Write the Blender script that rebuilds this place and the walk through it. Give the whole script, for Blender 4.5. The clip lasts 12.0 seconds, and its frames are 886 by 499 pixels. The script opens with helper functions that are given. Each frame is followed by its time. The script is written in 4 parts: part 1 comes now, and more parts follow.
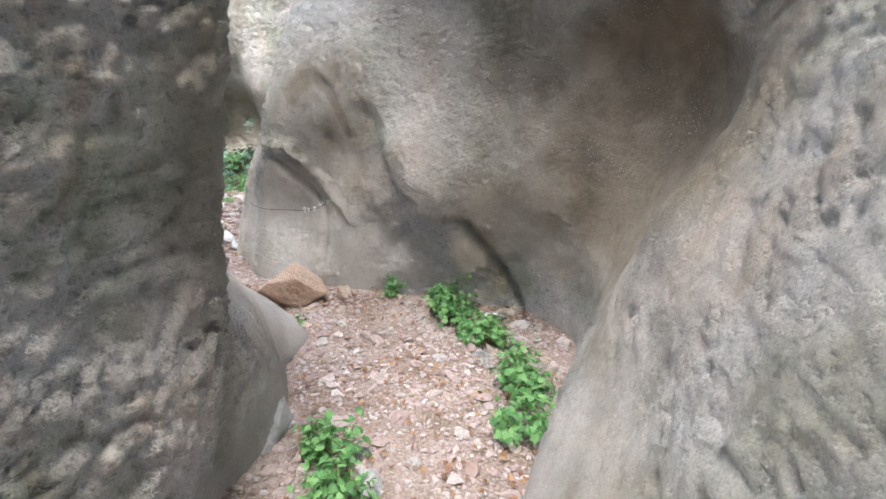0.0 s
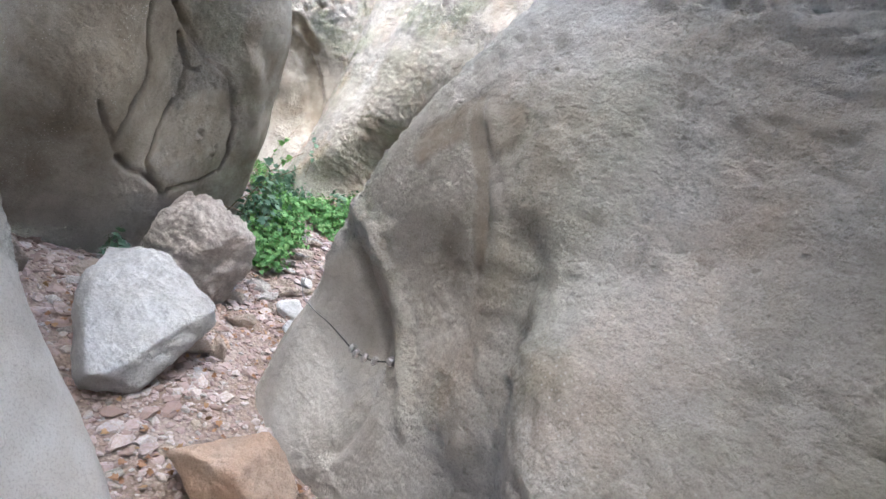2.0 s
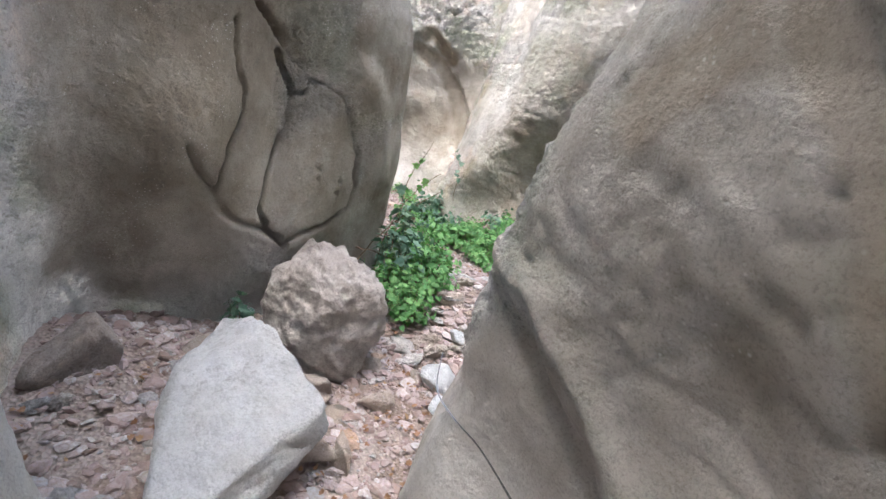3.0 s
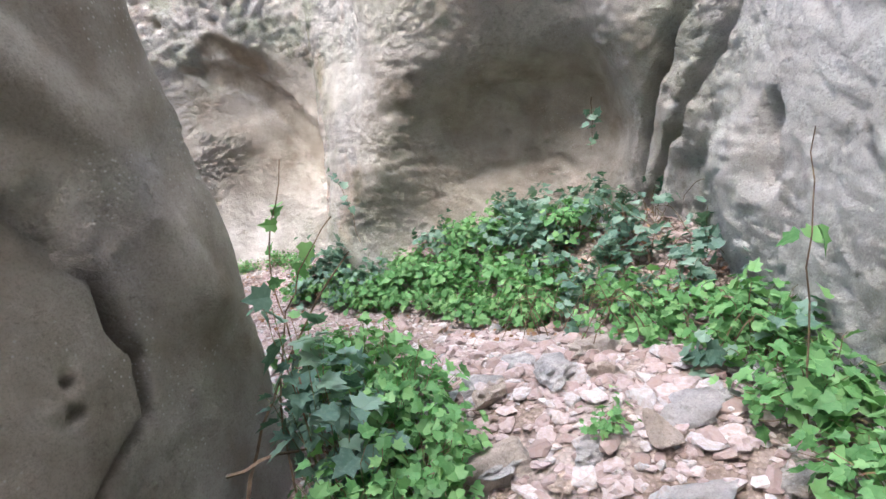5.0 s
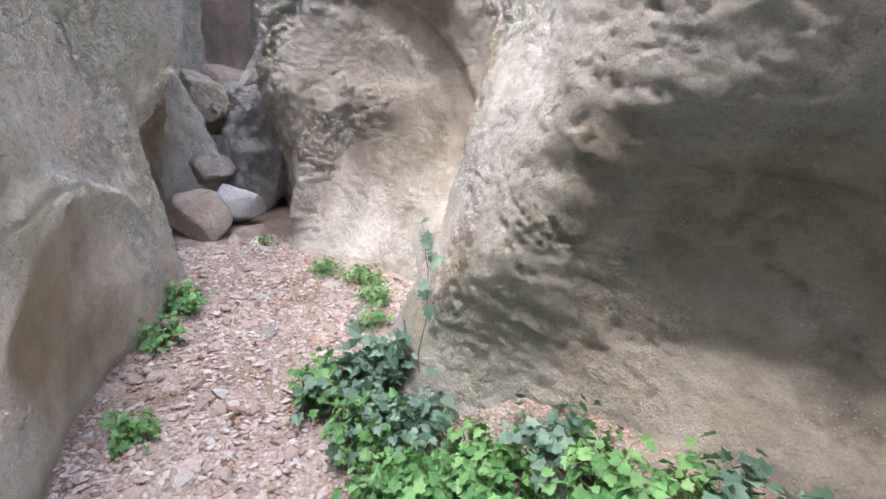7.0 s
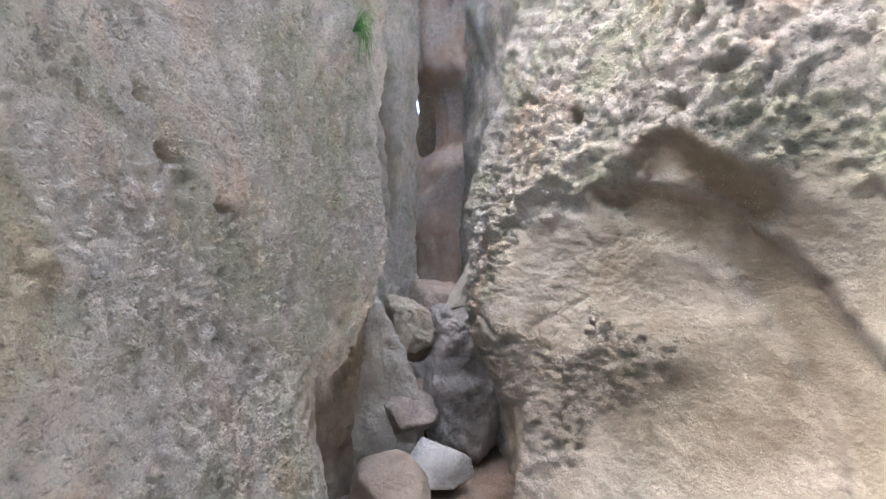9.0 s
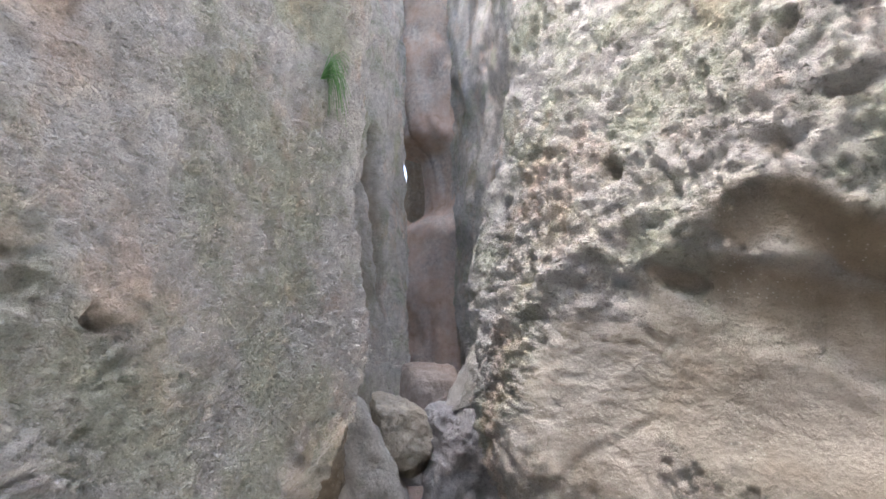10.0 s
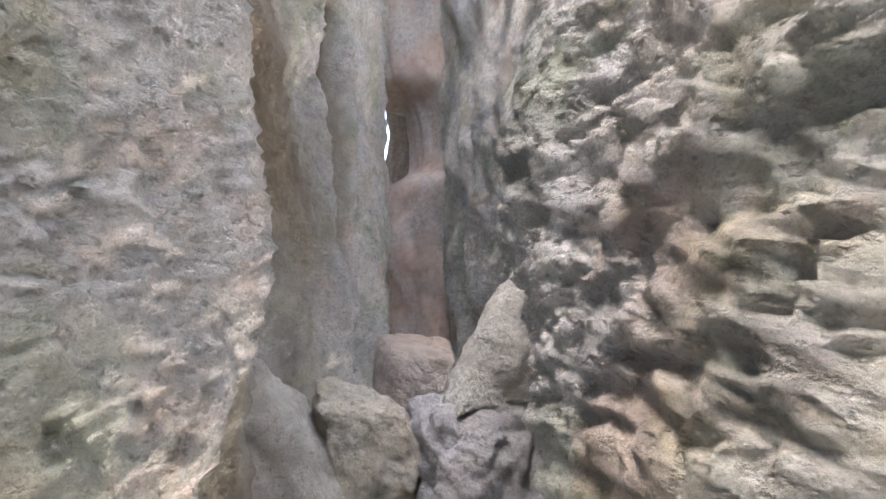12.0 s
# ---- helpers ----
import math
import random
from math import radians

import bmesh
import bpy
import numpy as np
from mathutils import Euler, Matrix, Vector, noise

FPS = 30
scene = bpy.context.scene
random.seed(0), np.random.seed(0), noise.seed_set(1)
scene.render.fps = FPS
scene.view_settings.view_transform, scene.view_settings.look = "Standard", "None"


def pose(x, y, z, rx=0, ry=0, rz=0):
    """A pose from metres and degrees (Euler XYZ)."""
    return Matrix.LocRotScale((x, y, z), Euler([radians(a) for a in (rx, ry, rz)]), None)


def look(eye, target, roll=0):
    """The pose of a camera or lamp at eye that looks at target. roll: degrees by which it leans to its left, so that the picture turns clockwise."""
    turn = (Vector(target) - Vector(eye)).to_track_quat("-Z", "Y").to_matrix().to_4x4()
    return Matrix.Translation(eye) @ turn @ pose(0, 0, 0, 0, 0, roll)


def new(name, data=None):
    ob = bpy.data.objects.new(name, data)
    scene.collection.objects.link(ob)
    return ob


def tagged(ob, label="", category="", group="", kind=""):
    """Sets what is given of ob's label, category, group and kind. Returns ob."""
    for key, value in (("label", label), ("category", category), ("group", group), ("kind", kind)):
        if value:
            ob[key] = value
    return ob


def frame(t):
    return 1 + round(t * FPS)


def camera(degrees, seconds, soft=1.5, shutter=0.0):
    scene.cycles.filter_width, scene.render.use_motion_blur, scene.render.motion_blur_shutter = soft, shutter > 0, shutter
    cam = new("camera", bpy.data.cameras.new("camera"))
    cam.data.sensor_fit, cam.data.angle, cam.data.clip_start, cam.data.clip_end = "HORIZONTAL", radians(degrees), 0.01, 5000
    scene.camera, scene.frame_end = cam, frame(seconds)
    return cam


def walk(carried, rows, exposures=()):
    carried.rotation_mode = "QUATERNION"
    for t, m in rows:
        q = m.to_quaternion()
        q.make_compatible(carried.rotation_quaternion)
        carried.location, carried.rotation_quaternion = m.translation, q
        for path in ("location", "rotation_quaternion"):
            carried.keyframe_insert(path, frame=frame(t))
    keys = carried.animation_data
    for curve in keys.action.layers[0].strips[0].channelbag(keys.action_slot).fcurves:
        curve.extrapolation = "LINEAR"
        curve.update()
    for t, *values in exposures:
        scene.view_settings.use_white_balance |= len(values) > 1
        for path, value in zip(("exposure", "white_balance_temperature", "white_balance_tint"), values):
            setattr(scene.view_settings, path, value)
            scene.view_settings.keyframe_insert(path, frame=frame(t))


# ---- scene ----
cam = camera(84.0, 12.0)
METRES, EYE, TILT, LEAN, TURN = 11.0, 1.5, -18.5, 0.0, 0.0
ROWS = [
    (0.0, 0.0, 0.0, 0.0, 0.0, 0.0, -0.0),
    (0.5, -0.0023, 0.0523, 0.0062, -0.99, 1.65, -5.78),
    (1.0, -0.001, 0.1032, 0.0173, 1.07, 4.71, -15.53),
    (1.5, -0.0022, 0.1458, 0.038, 7.71, 7.29, -24.86),
    (2.0, -0.0145, 0.1764, 0.0544, 19.56, 7.63, -31.09),
    (2.5, -0.0335, 0.2126, 0.0656, 35.0, 2.41, -34.06),
    (4.5, -0.1618, 0.3258, 0.071, 35.23, -5.35, 1.15),
    (5.0, -0.1838, 0.3622, 0.0896, 30.62, 1.48, 2.46),
    (5.5, -0.2074, 0.3984, 0.1098, 27.61, -0.54, -2.65),
    (6.0, -0.2152, 0.4232, 0.1373, 24.28, -1.35, -11.24),
    (6.5, -0.2369, 0.4554, 0.1531, 35.94, -3.33, -17.99),
    (7.0, -0.2659, 0.4853, 0.1589, 49.71, -4.79, -19.61),
    (7.5, -0.2938, 0.5003, 0.1656, 61.87, -5.35, -20.27),
    (9.5, -0.4386, 0.5196, 0.2085, 74.01, 12.36, -17.82),
    (10.0, -0.4703, 0.5251, 0.22, 72.97, 15.66, -16.26),
    (10.5, -0.5048, 0.5356, 0.2288, 71.07, 17.17, -14.58),
    (11.0, -0.5398, 0.5425, 0.2331, 70.43, 16.99, -13.21),
    (11.5, -0.5765, 0.5541, 0.2318, 70.4, 15.7, -13.75),
    (12.0, -0.62, 0.5658, 0.2213, 71.11, 13.7, -16.1),
]
PATH_POSE = pose(0, 0, EYE, TILT, LEAN, TURN)
walk(cam, [(t, PATH_POSE @ pose(METRES * x, METRES * y, METRES * z, 90 + pitch, roll, yaw)) for t, x, y, z, yaw, pitch, roll in ROWS],
     exposures=[(0.0, 3.76, 6100, 5), (2.0, 3.7, 5950, 6), (2.7, 3.68, 6100, 7), (4.3, 3.68, 6050, 9), (7.7, 3.6, 6250, 11), (9.3, 3.74, 6450, 10), (10.0, 3.7, 6400, 10), (11.0, 3.82, 6450, 10), (12.0, 4.1, 6600, 10)])

# ---- light: open shade under a bright sky ----
world = bpy.data.worlds.new("sky")
scene.world = world
world.use_nodes = True
wn, wl = world.node_tree.nodes, world.node_tree.links
sky = wn.new("ShaderNodeTexSky")
sky.sky_type, sky.sun_disc = "NISHITA", False
sky.sun_elevation, sky.sun_rotation = radians(69), radians(180)
sky.air_density, sky.dust_density, sky.ozone_density = 1.0, 3.0, 1.0
wl.new(sky.outputs[0], wn["Background"].inputs[0])
wn["Background"].inputs[1].default_value = 0.15
sun_data = bpy.data.lights.new("sun", "SUN")
sun_data.energy, sun_data.angle, sun_data.color = 0.22, radians(110), (1.0, 0.98, 0.95)
sun = new("sun", sun_data)
sun.matrix_world = look((0, -6.8, 17.8), (0, 0, 0))


# ---- materials ----
def material(name, rough=0.9):
    m = bpy.data.materials.new(name)
    m.use_nodes = True
    b = m.node_tree.nodes["Principled BSDF"]
    b.inputs["Roughness"].default_value = rough
    b.inputs["Specular IOR Level"].default_value = 0.25
    return m, m.node_tree.nodes, m.node_tree.links, b


def noise_node(n, l, vec, scale, detail=6, rough=0.6, stretch=None):
    if stretch:
        mp = n.new("ShaderNodeMapping")
        mp.inputs["Scale"].default_value = stretch
        l.new(vec, mp.inputs[0])
        vec = mp.outputs[0]
    t = n.new("ShaderNodeTexNoise")
    t.inputs["Scale"].default_value, t.inputs["Detail"].default_value, t.inputs["Roughness"].default_value = scale, detail, rough
    l.new(vec, t.inputs["Vector"])
    return t.outputs["Fac"]


def ramp(n, l, fac, *stops):
    r = n.new("ShaderNodeValToRGB")
    e = r.color_ramp.elements
    while len(e) < len(stops):
        e.new(0.5)
    for el, (p, c) in zip(e, stops):
        el.position = p
        el.color = (*c, 1) if isinstance(c, tuple) else (c, c, c, 1)
    l.new(fac, r.inputs[0])
    return r.outputs[0]


def mix(n, l, fac, a, b, mode="MIX"):
    m = n.new("ShaderNodeMix")
    m.data_type, m.blend_type = "RGBA", mode
    for socket, value in ((m.inputs["Factor"], fac), (m.inputs["A"], a), (m.inputs["B"], b)):
        if isinstance(value, (int, float)):
            socket.default_value = value
        elif isinstance(value, tuple):
            socket.default_value = (*value, 1)
        else:
            l.new(value, socket)
    return m.outputs["Result"]


def bump(n, l, b, *pairs):
    last = None
    for height, strength, dist in pairs:
        k = n.new("ShaderNodeBump")
        k.inputs["Distance"].default_value = dist
        if isinstance(strength, float):
            k.inputs["Strength"].default_value = strength
        else:
            l.new(strength, k.inputs["Strength"])
        l.new(height, k.inputs["Height"])
        if last:
            l.new(last, k.inputs["Normal"])
        last = k.outputs[0]
    l.new(last, b.inputs["Normal"])


def rock_material(name, pale, tan, brown, grey, lichen=0.7, streak=0.4, warm=(0.50, 0.36, 0.27), masks=False):
    """Limestone: smooth tan water-worn stone, grey weathered stone with lichen specks, dark water streaks, fine grain."""
    m, n, l, b = material(name, 0.92)
    pos = n.new("ShaderNodeNewGeometry").outputs["Position"]
    big = noise_node(n, l, pos, 0.9, 4, 0.55)
    mid = noise_node(n, l, pos, 3.5, 6, 0.62)
    fine = noise_node(n, l, pos, 28, 8, 0.72)
    grain = noise_node(n, l, pos, 150, 5, 0.75)
    down = noise_node(n, l, pos, 2.4, 6, 0.62, (1.0, 1.0, 0.10))
    worn = ramp(n, l, mid, (0.35, pale), (0.5, tan), (0.68, brown))
    worn = mix(n, l, ramp(n, l, down, (0.52, 0.0), (0.7, 0.5)), worn, brown)
    mottle = noise_node(n, l, pos, 9, 9, 0.74)
    rough_stone = ramp(n, l, mottle, (0.30, tuple(0.50 * c for c in grey)), (0.43, tuple(0.80 * c for c in grey)), (0.53, grey), (0.66, tuple(min(0.8, 1.24 * c) for c in pale)))
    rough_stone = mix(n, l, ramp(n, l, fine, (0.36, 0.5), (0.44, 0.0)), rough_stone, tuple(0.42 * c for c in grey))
    rough_stone = mix(n, l, ramp(n, l, mid, (0.45, 0.0), (0.7, 0.55)), rough_stone, tan)
    fleck = noise_node(n, l, pos, 34, 4, 0.55, (1.0, 1.0, 1.5))
    # dints coloured dark as though shaded
    dint_shade = ramp(n, l, fleck, (0.58, 0.0), (0.66, 0.42))
    rough_stone = mix(n, l, dint_shade, rough_stone, tuple(0.38 * c for c in brown))
    small = noise_node(n, l, pos, 85, 3, 0.6)
    rough_stone = mix(n, l, ramp(n, l, small, (0.60, 0.0), (0.70, 0.3)), rough_stone, tuple(0.40 * c for c in grey))
    rough_stone = mix(n, l, ramp(n, l, small, (0.30, 0.35), (0.40, 0.0)), rough_stone, tuple(min(0.82, 1.3 * c) for c in pale))
    dints = ramp(n, l, fleck, (0.52, 1.0), (0.64, 0.0))
    gain = chip_gain = pock_gain = None
    if masks:
        at = n.new("ShaderNodeAttribute")
        at.attribute_name = "worn"
        gain = ramp(n, l, at.outputs["Fac"], (0.0, 1.0), (1.0, 0.45))
        pock_gain = ramp(n, l, at.outputs["Fac"], (0.1, 0.9), (0.9, 0.12))
        chip_gain = ramp(n, l, at.outputs["Fac"], (0.0, 0.3), (0.6, 0.0))
        green = ramp(n, l, noise_node(n, l, pos, 1.7, 5, 0.65), (0.48, 0.0), (0.60, 0.9))
        rough_stone = mix(n, l, green, rough_stone, mix(n, l, 1.0, rough_stone, (0.74, 0.80, 0.67), "MULTIPLY"))
        pink = ramp(n, l, noise_node(n, l, pos, 2.3, 5, 0.65, (1, 1, 0.7)), (0.54, 0.0), (0.66, 0.75))
        rough_stone = mix(n, l, pink, rough_stone, mix(n, l, 1.0, rough_stone, (1.14, 0.94, 0.82), "MULTIPLY"))
        col = mix(n, l, at.outputs["Fac"], rough_stone, worn)
        polished = n.new("ShaderNodeAttribute")
        polished.attribute_name = "pale"
        col = mix(n, l, polished.outputs["Fac"], col, ramp(n, l, mid, (0.35, (0.63, 0.625, 0.61)), (0.65, (0.53, 0.515, 0.49))))
        # brown stone, with the shade of hollows partly put into its colour
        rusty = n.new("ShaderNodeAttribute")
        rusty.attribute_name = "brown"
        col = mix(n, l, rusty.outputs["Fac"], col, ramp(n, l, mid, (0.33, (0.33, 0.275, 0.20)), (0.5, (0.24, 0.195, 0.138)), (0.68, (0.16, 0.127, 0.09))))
    else:
        col = mix(n, l, ramp(n, l, big, (0.4, 0.0), (0.6, 1.0)), rough_stone, worn)
    col = mix(n, l, ramp(n, l, noise_node(n, l, pos, 1.2, 5, 0.6, (1, 1, 0.6)), (0.55, 0.0), (0.74, 0.6)), col, warm)
    col = mix(n, l, ramp(n, l, down, (0.29, streak), (0.42, 0.0)), col, tuple(0.3 * c for c in grey))
    if masks:
        st = n.new("ShaderNodeAttribute")
        st.attribute_name = "stain_shade"
        shade = mix(n, l, 1.0, st.outputs["Fac"], ramp(n, l, fine, (0.38, 0.5), (0.50, 0.05)), "MULTIPLY")
        col = mix(n, l, shade, col, (0.12, 0.115, 0.10))
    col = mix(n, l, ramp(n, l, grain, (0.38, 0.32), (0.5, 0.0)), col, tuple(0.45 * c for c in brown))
    speck = n.new("ShaderNodeTexVoronoi")
    speck.inputs["Scale"].default_value = 60
    l.new(pos, speck.inputs["Vector"])
    gate = ramp(n, l, noise_node(n, l, pos, 4, 4), (0.5, 0.0), (0.62, 1.0))
    col = mix(n, l, mix(n, l, 1.0, ramp(n, l, speck.outputs["Distance"], (0.1, lichen), (0.24, 0.0)), gate, "MULTIPLY"), col, (0.66, 0.64, 0.59))
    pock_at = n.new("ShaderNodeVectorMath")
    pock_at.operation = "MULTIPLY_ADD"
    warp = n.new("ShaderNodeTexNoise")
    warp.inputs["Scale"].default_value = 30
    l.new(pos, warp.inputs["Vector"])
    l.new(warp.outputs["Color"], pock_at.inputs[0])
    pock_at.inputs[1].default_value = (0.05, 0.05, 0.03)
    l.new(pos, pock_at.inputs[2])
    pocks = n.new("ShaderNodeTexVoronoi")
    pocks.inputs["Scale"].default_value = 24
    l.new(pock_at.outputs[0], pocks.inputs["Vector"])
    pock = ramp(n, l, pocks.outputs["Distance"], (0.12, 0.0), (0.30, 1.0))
    # shade of the pits put into their colour
    pit_shade = mix(n, l, 1.0, ramp(n, l, pocks.outputs["Distance"], (0.10, 0.25), (0.24, 0.0)), pock_gain or (0.4, 0.4, 0.4), "MULTIPLY")
    col = mix(n, l, pit_shade, col, tuple(0.5 * c for c in brown))
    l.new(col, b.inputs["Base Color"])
    chips = n.new("ShaderNodeTexVoronoi")
    chips.inputs["Scale"].default_value = 38
    l.new(pos, chips.inputs["Vector"])
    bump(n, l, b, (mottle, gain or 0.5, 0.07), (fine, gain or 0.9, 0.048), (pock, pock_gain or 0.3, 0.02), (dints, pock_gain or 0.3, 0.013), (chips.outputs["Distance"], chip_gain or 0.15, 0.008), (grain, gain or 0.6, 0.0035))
    return m


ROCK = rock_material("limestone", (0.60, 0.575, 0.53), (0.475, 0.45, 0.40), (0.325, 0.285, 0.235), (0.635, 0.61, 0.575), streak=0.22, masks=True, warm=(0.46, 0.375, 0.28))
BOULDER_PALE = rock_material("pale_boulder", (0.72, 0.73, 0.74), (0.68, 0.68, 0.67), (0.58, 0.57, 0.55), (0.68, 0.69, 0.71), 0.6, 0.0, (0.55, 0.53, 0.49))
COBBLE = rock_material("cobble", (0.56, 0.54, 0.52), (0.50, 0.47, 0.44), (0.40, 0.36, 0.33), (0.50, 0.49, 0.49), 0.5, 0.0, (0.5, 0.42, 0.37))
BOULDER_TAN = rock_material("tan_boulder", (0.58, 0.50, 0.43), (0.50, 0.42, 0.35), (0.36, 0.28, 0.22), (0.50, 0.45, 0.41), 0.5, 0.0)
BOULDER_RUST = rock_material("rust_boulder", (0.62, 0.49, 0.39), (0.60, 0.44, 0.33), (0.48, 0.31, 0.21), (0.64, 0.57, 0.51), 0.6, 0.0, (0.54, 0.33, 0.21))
# dark brown in place of shade, for the rear pillar
BLOCK_SHADED = rock_material("shaded_limestone", (0.44, 0.39, 0.33), (0.36, 0.31, 0.25), (0.25, 0.20, 0.15), (0.40, 0.37, 0.33), 0.2, 0.1, (0.38, 0.30, 0.22))
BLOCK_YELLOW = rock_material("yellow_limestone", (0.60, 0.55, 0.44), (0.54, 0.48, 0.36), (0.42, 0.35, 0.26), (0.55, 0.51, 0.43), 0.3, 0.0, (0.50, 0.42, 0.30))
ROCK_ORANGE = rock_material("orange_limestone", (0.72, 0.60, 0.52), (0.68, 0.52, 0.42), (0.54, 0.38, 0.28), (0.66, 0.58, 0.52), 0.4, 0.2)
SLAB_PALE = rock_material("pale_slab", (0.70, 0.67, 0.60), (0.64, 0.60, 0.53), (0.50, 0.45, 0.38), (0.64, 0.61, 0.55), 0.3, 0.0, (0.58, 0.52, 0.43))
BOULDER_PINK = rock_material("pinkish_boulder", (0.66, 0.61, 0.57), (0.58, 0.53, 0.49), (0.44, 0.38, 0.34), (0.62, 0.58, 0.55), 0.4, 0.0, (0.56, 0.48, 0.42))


def soil_material():
    m, n, l, b = material("gravelly_soil", 0.95)
    pos = n.new("ShaderNodeNewGeometry").outputs["Position"]
    vor = n.new("ShaderNodeTexVoronoi")
    vor.inputs["Scale"].default_value = 55
    l.new(pos, vor.inputs["Vector"])
    col = ramp(n, l, noise_node(n, l, pos, 2.2, 5), (0.35, (0.20, 0.15, 0.12)), (0.5, (0.30, 0.24, 0.205)), (0.66, (0.40, 0.345, 0.31)))
    col = mix(n, l, 0.5, col, ramp(n, l, vor.outputs["Distance"], (0.1, 0.7), (0.5, 0.3)), "SOFT_LIGHT")
    fine = noise_node(n, l, pos, 60, 6, 0.7)
    col = mix(n, l, ramp(n, l, fine, (0.5, 0.0), (0.65, 0.6)), col, (0.45, 0.36, 0.31))
    l.new(col, b.inputs["Base Color"])
    bump(n, l, b, (vor.outputs["Distance"], 0.7, 0.02), (fine, 0.5, 0.01))
    return m


def pebble_material():
    m, n, l, b = material("pebbles", 0.9)
    rnd = n.new("ShaderNodeNewGeometry").outputs["Random Per Island"]
    pos = n.new("ShaderNodeNewGeometry").outputs["Position"]
    col = ramp(n, l, rnd, (0.0, (0.24, 0.185, 0.165)), (0.2, (0.345, 0.275, 0.262)), (0.45, (0.43, 0.37, 0.362)), (0.65, (0.29, 0.22, 0.205)), (0.82, (0.52, 0.475, 0.465)), (1.0, (0.36, 0.36, 0.36)))
    fine = noise_node(n, l, pos, 70, 5, 0.7)
    col = mix(n, l, ramp(n, l, fine, (0.4, 0.5), (0.6, 0.0)), col, (0.26, 0.18, 0.14))
    l.new(col, b.inputs["Base Color"])
    bump(n, l, b, (fine, 0.4, 0.006))
    return m


SOIL, PEBBLE = soil_material(), pebble_material()


# ---- noise and lofting ----
def gradient_noise(p, seed=0):
    """Smooth noise in -1..1 at the rows of p."""
    rng = np.random.RandomState(seed)
    perm = rng.permutation(256)
    perm = np.concatenate([perm, perm, perm])
    grads = rng.normal(size=(256, 3))
    grads /= np.linalg.norm(grads, axis=1)[:, None]
    cell = np.floor(p).astype(int)
    f = p - cell
    cell &= 255
    u = f * f * f * (f * (f * 6 - 15) + 10)
    total = np.zeros(len(p))
    for dx in (0, 1):
        for dy in (0, 1):
            for dz in (0, 1):
                h = perm[perm[perm[cell[:, 0] + dx] + cell[:, 1] + dy] + cell[:, 2] + dz]
                d = f - np.array((dx, dy, dz))
                w = (u[:, 0] if dx else 1 - u[:, 0]) * (u[:, 1] if dy else 1 - u[:, 1]) * (u[:, 2] if dz else 1 - u[:, 2])
                total += w * (grads[h] * d).sum(1)
    return total * 1.5


def fractal(p, scale, octaves, seed=0, gain=0.5):
    total, amp = np.zeros(len(p)), 1.0
    for k in range(octaves):
        total += amp * gradient_noise(p / scale * 2.0 ** k + 17.3 * k, seed + k)
        amp *= gain
    return total


def smooth(a, b, x):
    t = np.clip((x - a) / (b - a), 0, 1)
    return t * t * (3 - 2 * t)


def spline(points, counts):
    """Points on a Catmull-Rom curve along axis 0; counts: samples in each span."""
    P = np.concatenate([2 * points[:1] - points[1:2], points, 2 * points[-1:] - points[-2:-1]])
    rows = []
    for i, c in enumerate(counts):
        p0, p1, p2, p3 = P[i:i + 4]
        for s in np.arange(c) / c:
            rows.append(0.5 * (2 * p1 + (p2 - p0) * s + (2 * p0 - 5 * p1 + 4 * p2 - p3) * s * s + (3 * p1 - p0 - 3 * p2 + p3) * s ** 3))
    rows.append(points[-1])
    return np.array(rows)


def grid_normals(G):
    du, dv = np.gradient(G, axis=0), np.gradient(G, axis=1)
    n = np.cross(du, dv)
    return n / (np.linalg.norm(n, axis=2, keepdims=True) + 1e-9)


def grid_mesh(name, G, mat):
    rows, cols = G.shape[:2]
    idx = np.arange(rows * cols).reshape(rows, cols)
    faces = np.stack([idx[:-1, :-1], idx[1:, :-1], idx[1:, 1:], idx[:-1, 1:]], -1).reshape(-1, 4)
    me = bpy.data.meshes.new(name)
    me.from_pydata(G.reshape(-1, 3), [], faces.tolist())
    me.materials.append(mat)
    me.polygons.foreach_set("use_smooth", np.ones(len(faces), bool))
    me.update()
    return me


LEVELS = (0.0, 0.5, 1.0, 1.6, 2.6, 5.0)


def near_line(P, N, line):
    """How far the rows of P lie, along the surface with normals N, from a line through points."""
    best = np.full(len(P), 9.0)
    L = np.array(line, float).reshape(-1, 3)
    for a, b in zip(L[:-1], L[1:]):
        d = b - a
        t = np.clip((P - a) @ d / (d @ d), 0, 1)
        off = P - a - t[:, None] * d
        lift = (off * N).sum(1)
        near = np.abs(lift) < 0.15
        flat = np.linalg.norm(off - lift[:, None] * N, axis=1)
        best = np.minimum(best, np.where(near, flat, 9.0))
    return best


def loft(sections, side, top, step=0.017, hollows=(), grooves=(), rough_spots=(), pale_spots=(), brown_spots=(), stain_shades=(), recesses=(), pitted=(), strata=(), lean=0.5, drop=0.0):
    """A rock wall through plan sections, each an x, y at every one of LEVELS; side +1 when the open side lies to the
    left of its run.
    hollows: x, y, z, width, height, depth, share of smooth worn stone. grooves: width, depth, points.
    recesses: half width, depth, share of brown, points. pitted and strata: x, y, z, width, height, depth. Returns the
    grid, worn shares and stained shares, the latter with painted crack shade."""
    S = np.array(sections, float).reshape(len(sections), len(LEVELS), 2)
    Z = np.broadcast_to(np.array(LEVELS)[None, :, None], (len(S), len(LEVELS), 1))
    S = np.concatenate([S, Z], 2)
    foot = S[:, :1].copy()
    foot[..., 2] -= 0.5
    # drop lowers unseen tops to let more light in
    tops = top - drop * smooth(-0.5, -1.8, S[:, -1:, 0]) * smooth(-9.8, -8.3, S[:, -1:, 0])
